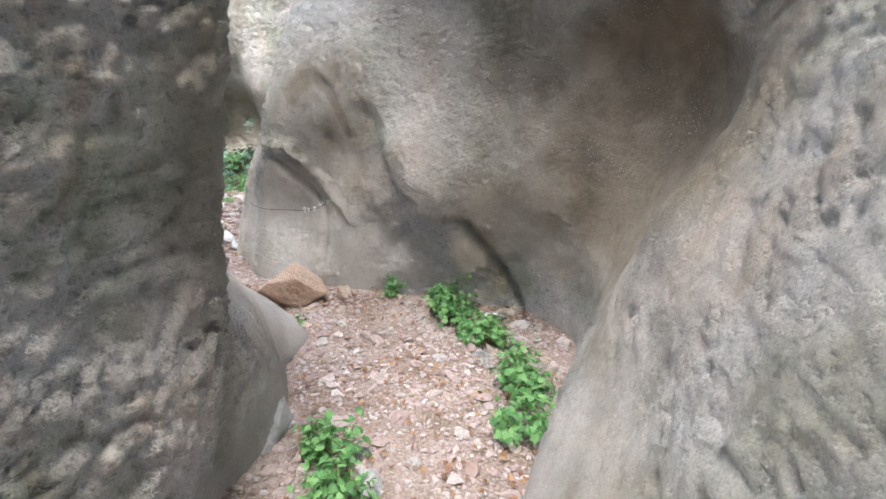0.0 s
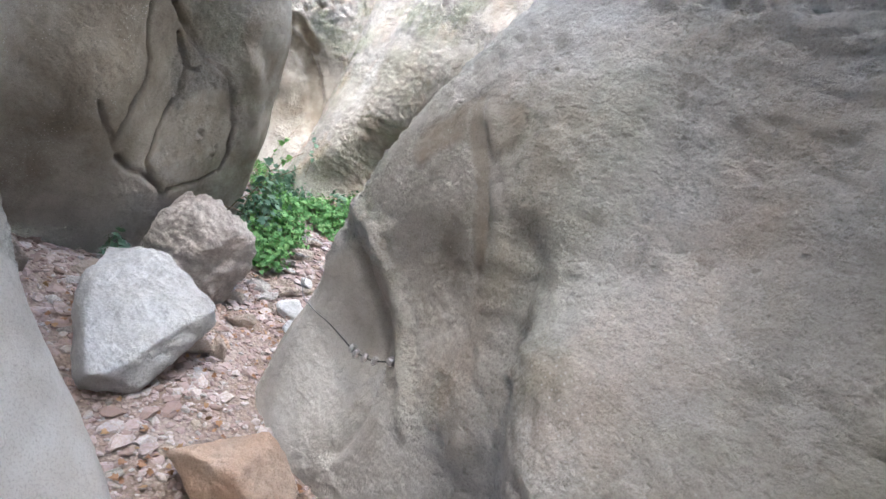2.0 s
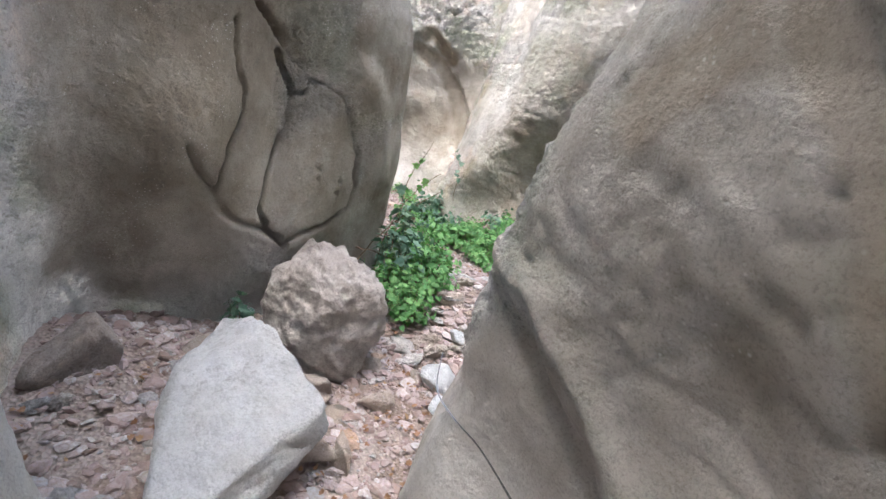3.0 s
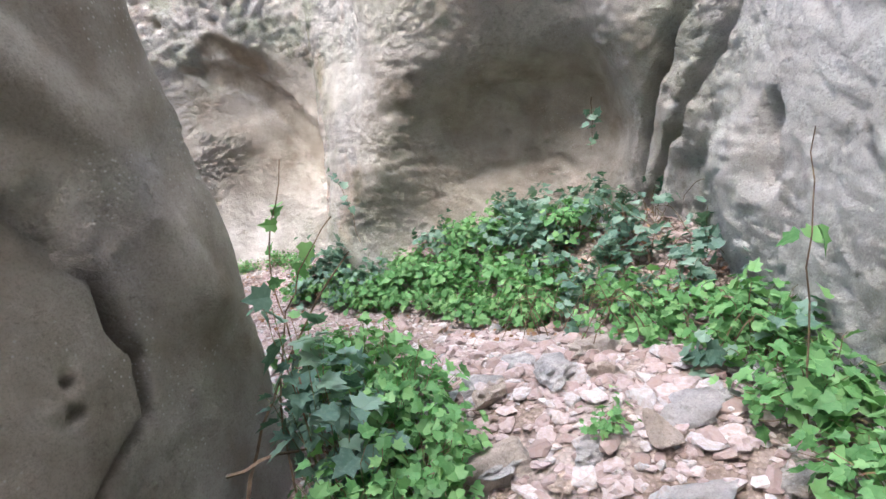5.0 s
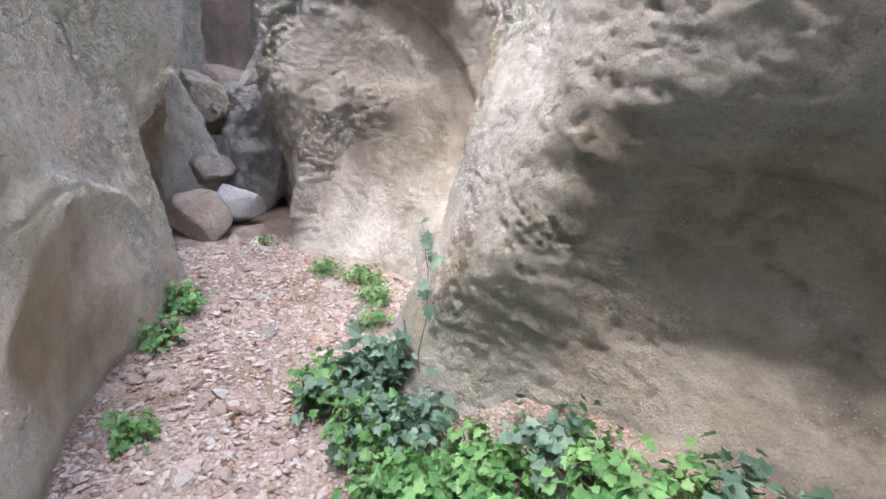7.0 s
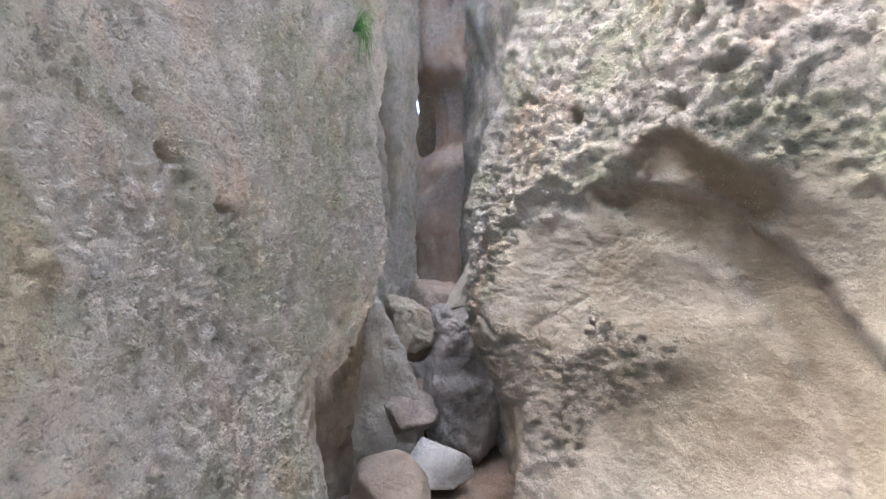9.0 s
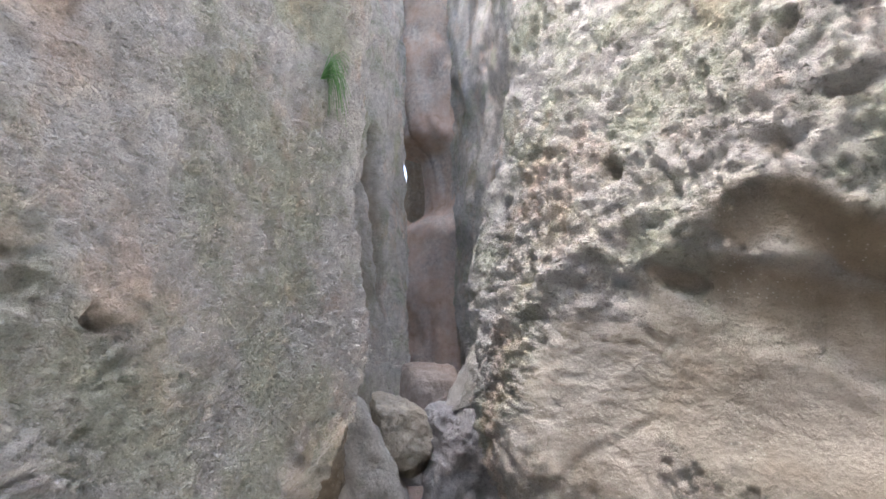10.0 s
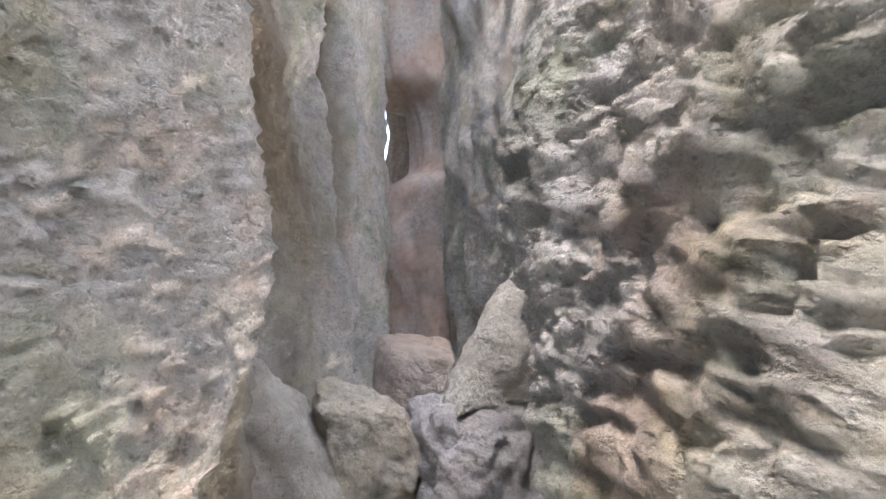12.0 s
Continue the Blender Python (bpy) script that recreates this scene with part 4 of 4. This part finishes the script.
        d = rng.normal(size=(count, 3))
        d /= np.linalg.norm(d, axis=1, keepdims=True)
        h = np.einsum("nvi,ni->nv", P, d) - rng.uniform(0.45, 0.8, (count, 1))
        P = P - np.maximum(h, 0)[..., None] * d[:, None]
    P = P * (size[:, None] * np.stack([np.ones(count), rng.uniform(0.55, 0.95, count), rng.uniform(0.25, 0.6, count)], 1))[:, None]
    P = np.einsum("nij,nvj->nvi", turns(rng, count, tilt), P)
    z = ground_height(xy[:, 0], xy[:, 1]) + 0.18 * size
    return P + np.column_stack([xy, z])[:, None], F


def inside(xy, poly):
    x, y = xy[:, 0], xy[:, 1]
    hit = np.zeros(len(xy), bool)
    for (x1, y1), (x2, y2) in zip(poly, poly[1:] + poly[:1]):
        cut = ((y1 > y) != (y2 > y)) & (x < (x2 - x1) * (y - y1) / (y2 - y1 + 1e-12) + x1)
        hit ^= cut
    return hit


FLOOR_EDGE = [r[:2] for r in RIGHT_ENTRY + RIGHT_NOSE + RIGHT_TURN + RIGHT_ALCOVE + RIGHT_SLOT[:4]] + [r[:2] for r in (LEFT_ENTRY + LEFT_LEDGE + LEFT_TURN + LEFT_SLOT[:1])[::-1]]


def floor_points(rng, count, low, high):
    xy = rng.uniform(low, high, (count, 2))
    return xy[inside(xy, FLOOR_EDGE)]


rng = np.random.RandomState(4)
spots = np.concatenate([floor_points(rng, 42000, (-4.2, 0.6), (1.0, 7.2)), floor_points(rng, 30000, (-9.0, 5.2), (-3.6, 8.0))])
loose = fractal(np.column_stack([spots, 0 * spots[:, 0]]), 0.7, 3, 81)
spots = spots[loose + rng.uniform(-0.6, 0.6, len(spots)) > -0.35]
sizes = 0.011 + 0.014 * rng.uniform(0, 1, len(spots)) ** 2
tagged(new("gravel", merged("gravel", *stone_pieces(rng, spots, sizes, 1), PEBBLE)), "pinkish-white loose gravel on the canyon floor", "gravel", kind="stuff")
spots = np.concatenate([floor_points(rng, 3200, (-4.2, 0.6), (1.0, 7.0)), floor_points(rng, 1500, (-9.0, 5.2), (-3.6, 8.0)), floor_points(rng, 1500, (-3.2, 4.3), (-1.6, 6.1)), floor_points(rng, 500, (-3.3, 2.9), (-1.6, 4.2))])
sizes = 0.02 + 0.032 * rng.uniform(0, 1, len(spots)) ** 2.2
tagged(new("pebbles", merged("pebbles", *stone_pieces(rng, spots, sizes, 2), PEBBLE)), "coarse pale broken stones among the gravel", "gravel", kind="stuff")

# cobbles, each a stone of its own
cobble_meshes = []
for k in range(8):
    P, F = stone_pieces(rng, np.array([[0.0, 0.0]]), np.array([1.0]), 3, 0)
    P = P - P.reshape(-1, 3).mean(0)
    me = merged("cobble", P + 0.05 * fractal(P.reshape(-1, 3), 0.5, 3, 200 + k).reshape(1, -1, 1) * P, F, (COBBLE, BOULDER_TAN, COBBLE, BOULDER_TAN, BOULDER_RUST, COBBLE, BOULDER_TAN, COBBLE)[k])
    cobble_meshes.append(me)
TONES = ("pale grey", "tan", "pale grey", "tan", "rusty", "pale grey", "tan", "pale grey")
zones = [(48, (-3.0, 4.4), (-1.7, 5.9), 0.045, 0.10), (20, (-3.2, 2.95), (-1.7, 4.1), 0.04, 0.08), (14, (0.1, 1.7), (0.7, 3.2), 0.04, 0.08),
         (16, (-1.5, 2.9), (-0.6, 3.5), 0.03, 0.05), (16, (-8.2, 6.3), (-5.2, 7.6), 0.04, 0.07), (10, (-4.0, 5.2), (-3.2, 6.0), 0.04, 0.08)]
for count, low, high, small, large in zones:
    for x, y in floor_points(rng, count * 2, low, high)[:count]:
        k, r = rng.randint(8), rng.uniform(small, large)
        ob = new("stone", cobble_meshes[k])
        ob.matrix_world = Matrix.LocRotScale((x, y, float(ground_height(x, y)) + 0.15 * r), Euler((rng.uniform(-.3, .3), rng.uniform(-.3, .3), rng.uniform(0, 6.3))), (r, r, r * 0.9))
        tagged(ob, TONES[k] + " broken limestone cobble on the gravel", "stone", "cobbles on the canyon floor")


# ---- plants ----
def leaf_material(name, low, mid, high):
    m, n, l, b = material(name, 0.55)
    rnd = n.new("ShaderNodeNewGeometry").outputs["Random Per Island"]
    pos = n.new("ShaderNodeNewGeometry").outputs["Position"]
    col = ramp(n, l, rnd, (0.0, low), (0.5, mid), (1.0, high))
    col = mix(n, l, ramp(n, l, noise_node(n, l, pos, 90, 3), (0.45, 0.0), (0.7, 0.3)), col, high)
    l.new(col, b.inputs["Base Color"])
    b.inputs["Specular IOR Level"].default_value = 0.35
    tr = n.new("ShaderNodeBsdfTranslucent")
    l.new(mix(n, l, 1.0, col, (0.85, 1.0, 0.6), "MULTIPLY"), tr.inputs["Color"])
    ms = n.new("ShaderNodeMixShader")
    ms.inputs[0].default_value = 0.35
    l.new(b.outputs[0], ms.inputs[1])
    l.new(tr.outputs[0], ms.inputs[2])
    l.new(ms.outputs[0], n["Material Output"].inputs["Surface"])
    return m


LEAF_BRIGHT = leaf_material("bright_leaf", (0.075, 0.19, 0.06), (0.13, 0.30, 0.105), (0.24, 0.43, 0.17))
LEAF_DARK = leaf_material("ivy_leaf", (0.07, 0.14, 0.105), (0.135, 0.235, 0.175), (0.25, 0.36, 0.28))
LEAF_DRY = leaf_material("dry_leaf", (0.20, 0.10, 0.06), (0.30, 0.16, 0.10), (0.38, 0.24, 0.15))


def twig_material():
    m, n, l, b = material("twig", 0.8)
    pos = n.new("ShaderNodeNewGeometry").outputs["Position"]
    l.new(ramp(n, l, noise_node(n, l, pos, 40, 4), (0.35, (0.10, 0.065, 0.04)), (0.65, (0.24, 0.17, 0.11))), b.inputs["Base Color"])
    return m


def stem_material():
    m, n, l, b = material("green_stem", 0.6)
    pos = n.new("ShaderNodeNewGeometry").outputs["Position"]
    l.new(ramp(n, l, noise_node(n, l, pos, 30, 3), (0.4, (0.10, 0.16, 0.05)), (0.6, (0.22, 0.12, 0.08))), b.inputs["Base Color"])
    return m


TWIG, STEM = twig_material(), stem_material()
# a lobed leaf, 1 long, its stalk at the origin, folded along the midrib
OUTLINE = [(0.0, 0.0), (-0.22, -0.06), (-0.50, 0.14), (-0.34, 0.30), (-0.44, 0.58), (-0.20, 0.60), (0.0, 1.0), (0.20, 0.60), (0.44, 0.58), (0.34, 0.30), (0.50, 0.14), (0.22, -0.06)]
LEAF_V = np.array([(0.0, 0.42, 0.0)] + [(x, y, 0.22 * abs(x) - 0.10 * y * y) for x, y in OUTLINE])
LEAF_F = [[0, 1 + (k + 1) % 12, 1 + k] for k in range(12)]


def leaf_pieces(rng, at, facing, size):
    """Leaves at the points at, their faces turned to facing."""
    count = len(at)
    n = facing / np.linalg.norm(facing, axis=1, keepdims=True)
    side = np.cross(n, rng.normal(size=(count, 3)))
    side /= np.linalg.norm(side, axis=1, keepdims=True)
    tip = np.cross(n, side)
    R = np.stack([side, tip, n], 2)
    V = LEAF_V[None] * np.stack([rng.uniform(0.8, 1.15, count), np.ones(count), rng.uniform(0.4, 1.8, count)], 1)[:, None]
    return np.einsum("nij,nvj->nvi", R, V * size[:, None, None]) + at[:, None]


def tube_pieces(paths, radius):
    """Three-sided stalks along paths, pieces x points x 3."""
    count, pts = paths.shape[:2]
    d = np.gradient(paths, axis=1)
    d /= np.linalg.norm(d, axis=2, keepdims=True) + 1e-9
    a = np.cross(d, np.array((0.3, 0.9, 0.2)))
    a /= np.linalg.norm(a, axis=2, keepdims=True) + 1e-9
    b = np.cross(d, a)
    taper = radius * np.linspace(1, 0.45, pts)[None, :, None]
    rings = np.stack([paths + taper * (math.cos(w) * a + math.sin(w) * b) for w in (0, 2.094, 4.189)], 2)
    F = [[3 * i + k, 3 * i + (k + 1) % 3, 3 * i + 3 + (k + 1) % 3, 3 * i + 3 + k] for i in range(pts - 1) for k in range(3)]
    return rings.reshape(count, -1, 3), F


def part(name, me, parent, label=""):
    ob = new(name, me)
    ob.parent = parent
    return tagged(ob, label)


def plant(name, at, spread, height, leaves, size, leaf, label, category, group, seed, lift=None):
    """A low plant: stalks that rise from one root and arch outward, and leaves along them."""
    rng = np.random.RandomState(seed)
    z = float(ground_height(at[0], at[1])) if lift is None else lift
    root = new(name)
    root.location = (at[0], at[1], z)
    stalks = max(6, leaves // 7)
    way = rng.uniform(0, 2 * np.pi, stalks)
    reach = spread * np.sqrt(rng.uniform(0.02, 1, stalks))
    rise = height * (1.0 - 0.55 * (reach / spread) ** 2) * rng.uniform(0.55, 1.15, stalks)
    end = np.column_stack([reach * np.cos(way), reach * np.sin(way), rise])
    s = np.linspace(0, 1, 6)[None, :, None]
    start = 0.25 * end * np.array((1, 1, 0))
    paths = start[:, None] + (end - start)[:, None] * s + np.array((0, 0, 1)) * (0.18 * rise)[:, None, None] * np.sin(np.pi * s) + rng.normal(0, 0.006, (stalks, 6, 3))
    stems = merged("stem", *tube_pieces(paths, 0.0022), STEM)
    part("stem", stems, root)
    owner = rng.randint(0, stalks, leaves)
    along = rng.uniform(0.35, 1.0, leaves)
    base = paths[owner, 0] + (paths[owner, -1] - paths[owner, 0]) * along[:, None]
    base[:, 2] += (0.18 * rise)[owner] * np.sin(np.pi * along)
    base += rng.normal(0, 0.022, (leaves, 3))
    facing = np.column_stack([0.9 * base[:, :2] / spread, np.full(leaves, 0.9)]) + rng.normal(0, 0.4, (leaves, 3))
    V = leaf_pieces(rng, base, facing, size * rng.uniform(0.55, 1.25, leaves))
    part("foliage", merged("foliage", V, LEAF_F, leaf), root)
    return tagged(root, label, category, group)


FRESH, IVY = "fresh green low herb with lobed leaves", "dark green trailing ivy with dry stems"
HERBS = [  # x, y, spread, height, leaves, leaf size
    (.05, 3.05, .20, .26, 230, .050), (.16, 2.85, .14, .16, 110, .045), (.28, 2.62, .16, .18, 150, .045), (.42, 2.35, .13, .14, 90, .04), (.42, 2.12, .17, .16, 160, .045),
    (.36, 1.85, .15, .15, 120, .045), (-.38, 3.42, .09, .14, 50, .045), (-.47, 1.72, .17, .20, 130, .045), (-.40, 1.45, .15, .20, 120, .045), (-.95, 2.9, .06, .06, 25, .03),
    (-2.62, 3.85, .09, .16, 40, .05), (-2.85, 4.78, .24, .34, 260, .05), (-2.6, 4.72, .16, .22, 130, .05), (-1.72, 5.15, .22, .26, 190, .05),
    (-1.85, 5.4, .2, .24, 150, .055), (-1.98, 5.72, .22, .28, 170, .055), (-5.95, 6.14, .16, .2, 150, .045), (-5.55, 5.95, .13, .16, 90, .045), (-6.25, 7.2, .16, .12, 120, .035),
    (-5.95, 7.32, .18, .14, 140, .035), (-5.6, 7.25, .16, .14, 120, .035), (-5.3, 7.05, .12, .12, 70, .035), (-4.85, 5.72, .12, .12, 60, .045), (-3.75, 5.6, .13, .12, 60, .045), (-7.2, 7.05, .1, .1, 60, .03),
    (-4.72, 6.5, .18, .22, 150, .05), (-4.4, 6.5, .2, .24, 170, .05), (-4.1, 6.45, .18, .22, 150, .05), (-2.95, 5.15, .26, .32, 240, .055), (-3.25, 5.32, .28, .38, 260, .06), (-3.52, 5.45, .24, .34, 190, .06), (-2.78, 4.98, .2, .28, 170, .055), (-2.35, 5.25, .08, .07, 35, .035), (-2.0, 4.95, .07, .07, 30, .035),
]
for k, (x, y, spread, height, count, size) in enumerate(HERBS):
    plant("herb", (x, y), spread, height, int(1.9 * count), 0.8 * size, LEAF_BRIGHT, FRESH + " growing in the gravel", "plant", "herbs on the canyon floor", 300 + k)
IVIES = [(-3.02, 4.88, .26, .7, 90, .07), (-3.05, 4.62, .2, .3, 130, .07), (-3.25, 5.15, .22, .42, 150, .07), (-4.62, 6.66, .2, .42, 120, .075), (-2.95, 4.95, .16, .3, 90, .065), (-2.95, 3.86, .1, .26, 36, .06)]
for k, (x, y, spread, height, count, size) in enumerate(IVIES):
    plant("ivy", (x, y), spread, height, count, size, LEAF_DARK, IVY + " against the rock", "ivy", "ivy against the rock", 340 + k)

# the bank of ivy and herbs under the hollow
edge_x, edge_y = (-4.8, -3.7, -3.14, -2.3, -1.9), (6.5, 6.38, 6.18, 5.9, 5.45)
rock_x, rock_y = (-4.8, -4.25, -3.75, -2.9, -2.4, -1.95), (6.62, 6.78, 6.92, 6.95, 6.8, 6.15)
rng = np.random.RandomState(9)
k = 0
for x in np.arange(-4.6, -1.95, 0.2):
    low, high = float(np.interp(x, edge_x, edge_y)), float(np.interp(x, rock_x, rock_y))
    rows = max(1, int((high - low) / 0.17))
    for i in range(rows):
        y = low + (high - low) * (i + 0.5) / rows + rng.uniform(-.05, .05)
        px = x + rng.uniform(-.08, .08)
        dark = (px > -2.75 and rng.uniform() < 0.75) or (i >= 2 and rng.uniform() < 0.6) or px < -4.1
        k += 1
        if dark:
            plant("ivy", (px, y), .22, .26, 48 if px > -2.75 else 120, .056, LEAF_DARK, IVY + " covering the bank", "ivy", "ivy on the bank", 400 + k)
        else:
            plant("herb", (px, y), .2, .24, 230, .044, LEAF_BRIGHT, FRESH + " covering the bank", "plant", "herbs on the bank", 400 + k)


def twig(name, points, radius, leaves, leaf, label, seed, size=0.06):
    """A bent twig with a few leaves near its end."""
    rng = np.random.RandomState(seed)
    path = spline(np.array(points, float).reshape(-1, 3), [5] * (len(points) // 3 - 1))
    path = path + rng.normal(0, 0.004, path.shape)
    ob = new(name, merged(name, *tube_pieces(path[None], radius), TWIG))
    if leaves:
        at = path[rng.randint(len(path) // 3, len(path), leaves)] + rng.normal(0, 0.015, (leaves, 3))
        part("leaves", merged("leaves", leaf_pieces(rng, at, rng.normal(0, 0.5, (leaves, 3)) + np.array((0.3, -0.5, 0.8)), size * rng.uniform(0.7, 1.2, leaves)), LEAF_F, leaf), ob)
    return tagged(ob, label, "twig", "twigs on the rock")


twig("twig", (-3.15, 4.95, .2, -3.2, 5.02, .55, -3.28, 5.1, .85, -3.22, 5.2, 1.15), .004, 7, LEAF_BRIGHT, "thin bramble shoot with pale green leaves beside the rock", 1)
twig("twig", (-3.1, 4.8, .15, -3.16, 4.9, .5, -3.1, 5.0, .8, -2.98, 5.1, .98), .004, 6, LEAF_BRIGHT, "thin bramble shoot with pale green leaves beside the rock", 2)
twig("twig", (-3.25, 4.75, .25, -3.2, 4.95, .55, -3.05, 5.2, .85), .006, 0, LEAF_BRIGHT, "bare dark twig leaning on the rock", 3)
twig("twig", (-3.2, 4.7, .4, -3.1, 4.9, .35, -2.9, 5.0, .2), .006, 0, LEAF_BRIGHT, "bare dry stem at the foot of the rock", 4)
twig("vine", (-2.64, 6.9, 1.12, -2.65, 6.93, 1.06, -2.66, 6.95, 1.0, -2.68, 6.9, .85), .003, 12, LEAF_DARK, "hanging ivy strand on the hollow rock wall", 5)
twig("vine", (-4.2, 6.6, .5, -4.3, 6.68, .8, -4.45, 6.75, 1.0), .003, 10, LEAF_DARK, "ivy shoot climbing the rib of rock", 6)
twig("vine", (-1.9, 5.3, .3, -1.88, 5.35, .7, -1.85, 5.45, 1.0), .003, 4, LEAF_BRIGHT, "thin shoot with a few leaves before the rock", 7)
rng = np.random.RandomState(12)
for k in range(60):
    x, y = rng.uniform(-2.9, -1.95), rng.uniform(5.6, 6.6)
    z = float(ground_height(x, y)) + 0.05
    w = rng.uniform(0, 6.3)
    reach = rng.uniform(.12, .28)
    twig("dry_stem", (x, y, z, x + .5 * reach * math.cos(w), y + .5 * reach * math.sin(w), z + rng.uniform(.1, .2), x + reach * math.cos(w), y + reach * math.sin(w), z + rng.uniform(.0, .15)), .0025, 0, LEAF_DRY, "dry brown stem tangled in the ivy", 20 + k)

# fallen leaves
spots = np.concatenate([floor_points(rng, 3000, (-2.6, 1.2), (0.6, 4.6)), floor_points(rng, 1800, (-8.0, 5.3), (-3.6, 7.6)), floor_points(rng, 900, (-3.4, 5.8), (-1.8, 7.0))])
spots = spots[fractal(np.column_stack([spots, 0 * spots[:, 0]]), 0.5, 2, 85) + rng.uniform(-.4, .4, len(spots)) > 0.05]
at = np.column_stack([spots, ground_height(spots[:, 0], spots[:, 1]) + 0.022])
V = leaf_pieces(rng, at, rng.normal(0, 0.35, at.shape) + np.array((0, 0, 1)), rng.uniform(.015, .035, len(at)))
tagged(new("leaf_litter", merged("leaf_litter", V, LEAF_F, LEAF_DRY)), "dry reddish-brown fallen leaves scattered on gravel", "leaf litter", kind="stuff")

# a tuft of grass in a crack of the left wall
tuft_at = np.array((-7.80, 6.34, 3.42))
count = 90
ends = np.column_stack([rng.normal(-.02, .07, count), rng.uniform(.04, .16, count), rng.uniform(-.22, .12, count)])
s = np.linspace(0, 1, 6)[None, :, None]
blades = tuft_at + ends[:, None] * s + np.array((0, 0.02, .10)) * np.sin(np.pi * s)
tuft = new("grass_tuft", merged("grass_tuft", *tube_pieces(blades, .0022), LEAF_BRIGHT))
tagged(tuft, "tuft of green grass hanging from the rock wall", "grass")


# ---- steel cable bolted to the rock ----
def metal_material(name, low, high):
    m, n, l, b = material(name, 0.38)
    b.inputs["Metallic"].default_value = 0.9
    pos = n.new("ShaderNodeNewGeometry").outputs["Position"]
    l.new(ramp(n, l, noise_node(n, l, pos, 120, 3), (0.4, low), (0.65, high)), b.inputs["Base Color"])
    return m


STEEL, CABLE_STEEL = metal_material("galvanised_steel", 0.42, 0.68), metal_material("dull_steel", 0.10, 0.22)
CABLE = [(-.86, 3.585, .67), (-.94, 3.60, .625), (-1.04, 3.63, .60), (-1.15, 3.69, .585), (-1.28, 3.75, .575), (-1.4, 3.775, .575), (-1.5, 3.80, .60), (-1.62, 3.93, .63)]
cable = new("steel_cable", merged("steel_cable", *tube_pieces(spline(np.array(CABLE), [8] * (len(CABLE) - 1))[None], .0045), CABLE_STEEL))
tagged(cable, "grey steel safety cable bolted along the rock", "cable")


def lump(name, at, size, turn, parent):
    V, F = ball(2)
    P = np.sign(V) * np.abs(V) ** 0.6 * np.array(size)
    ob = part(name, merged(name, P[None], F, STEEL), parent)
    ob.matrix_world = pose(*at, *turn)


lump("anchor_bolt", (-.855, 3.60, .672), (.016, .03, .016), (0, 0, 0), cable)
for x, y, z in ((-.92, 3.595, .635), (-.97, 3.605, .615), (-1.02, 3.62, .60), (-1.05, 3.63, .605)):
    lump("clamp", (x, y, z), (.012, .012, .020), (0, 10, 0), cable)
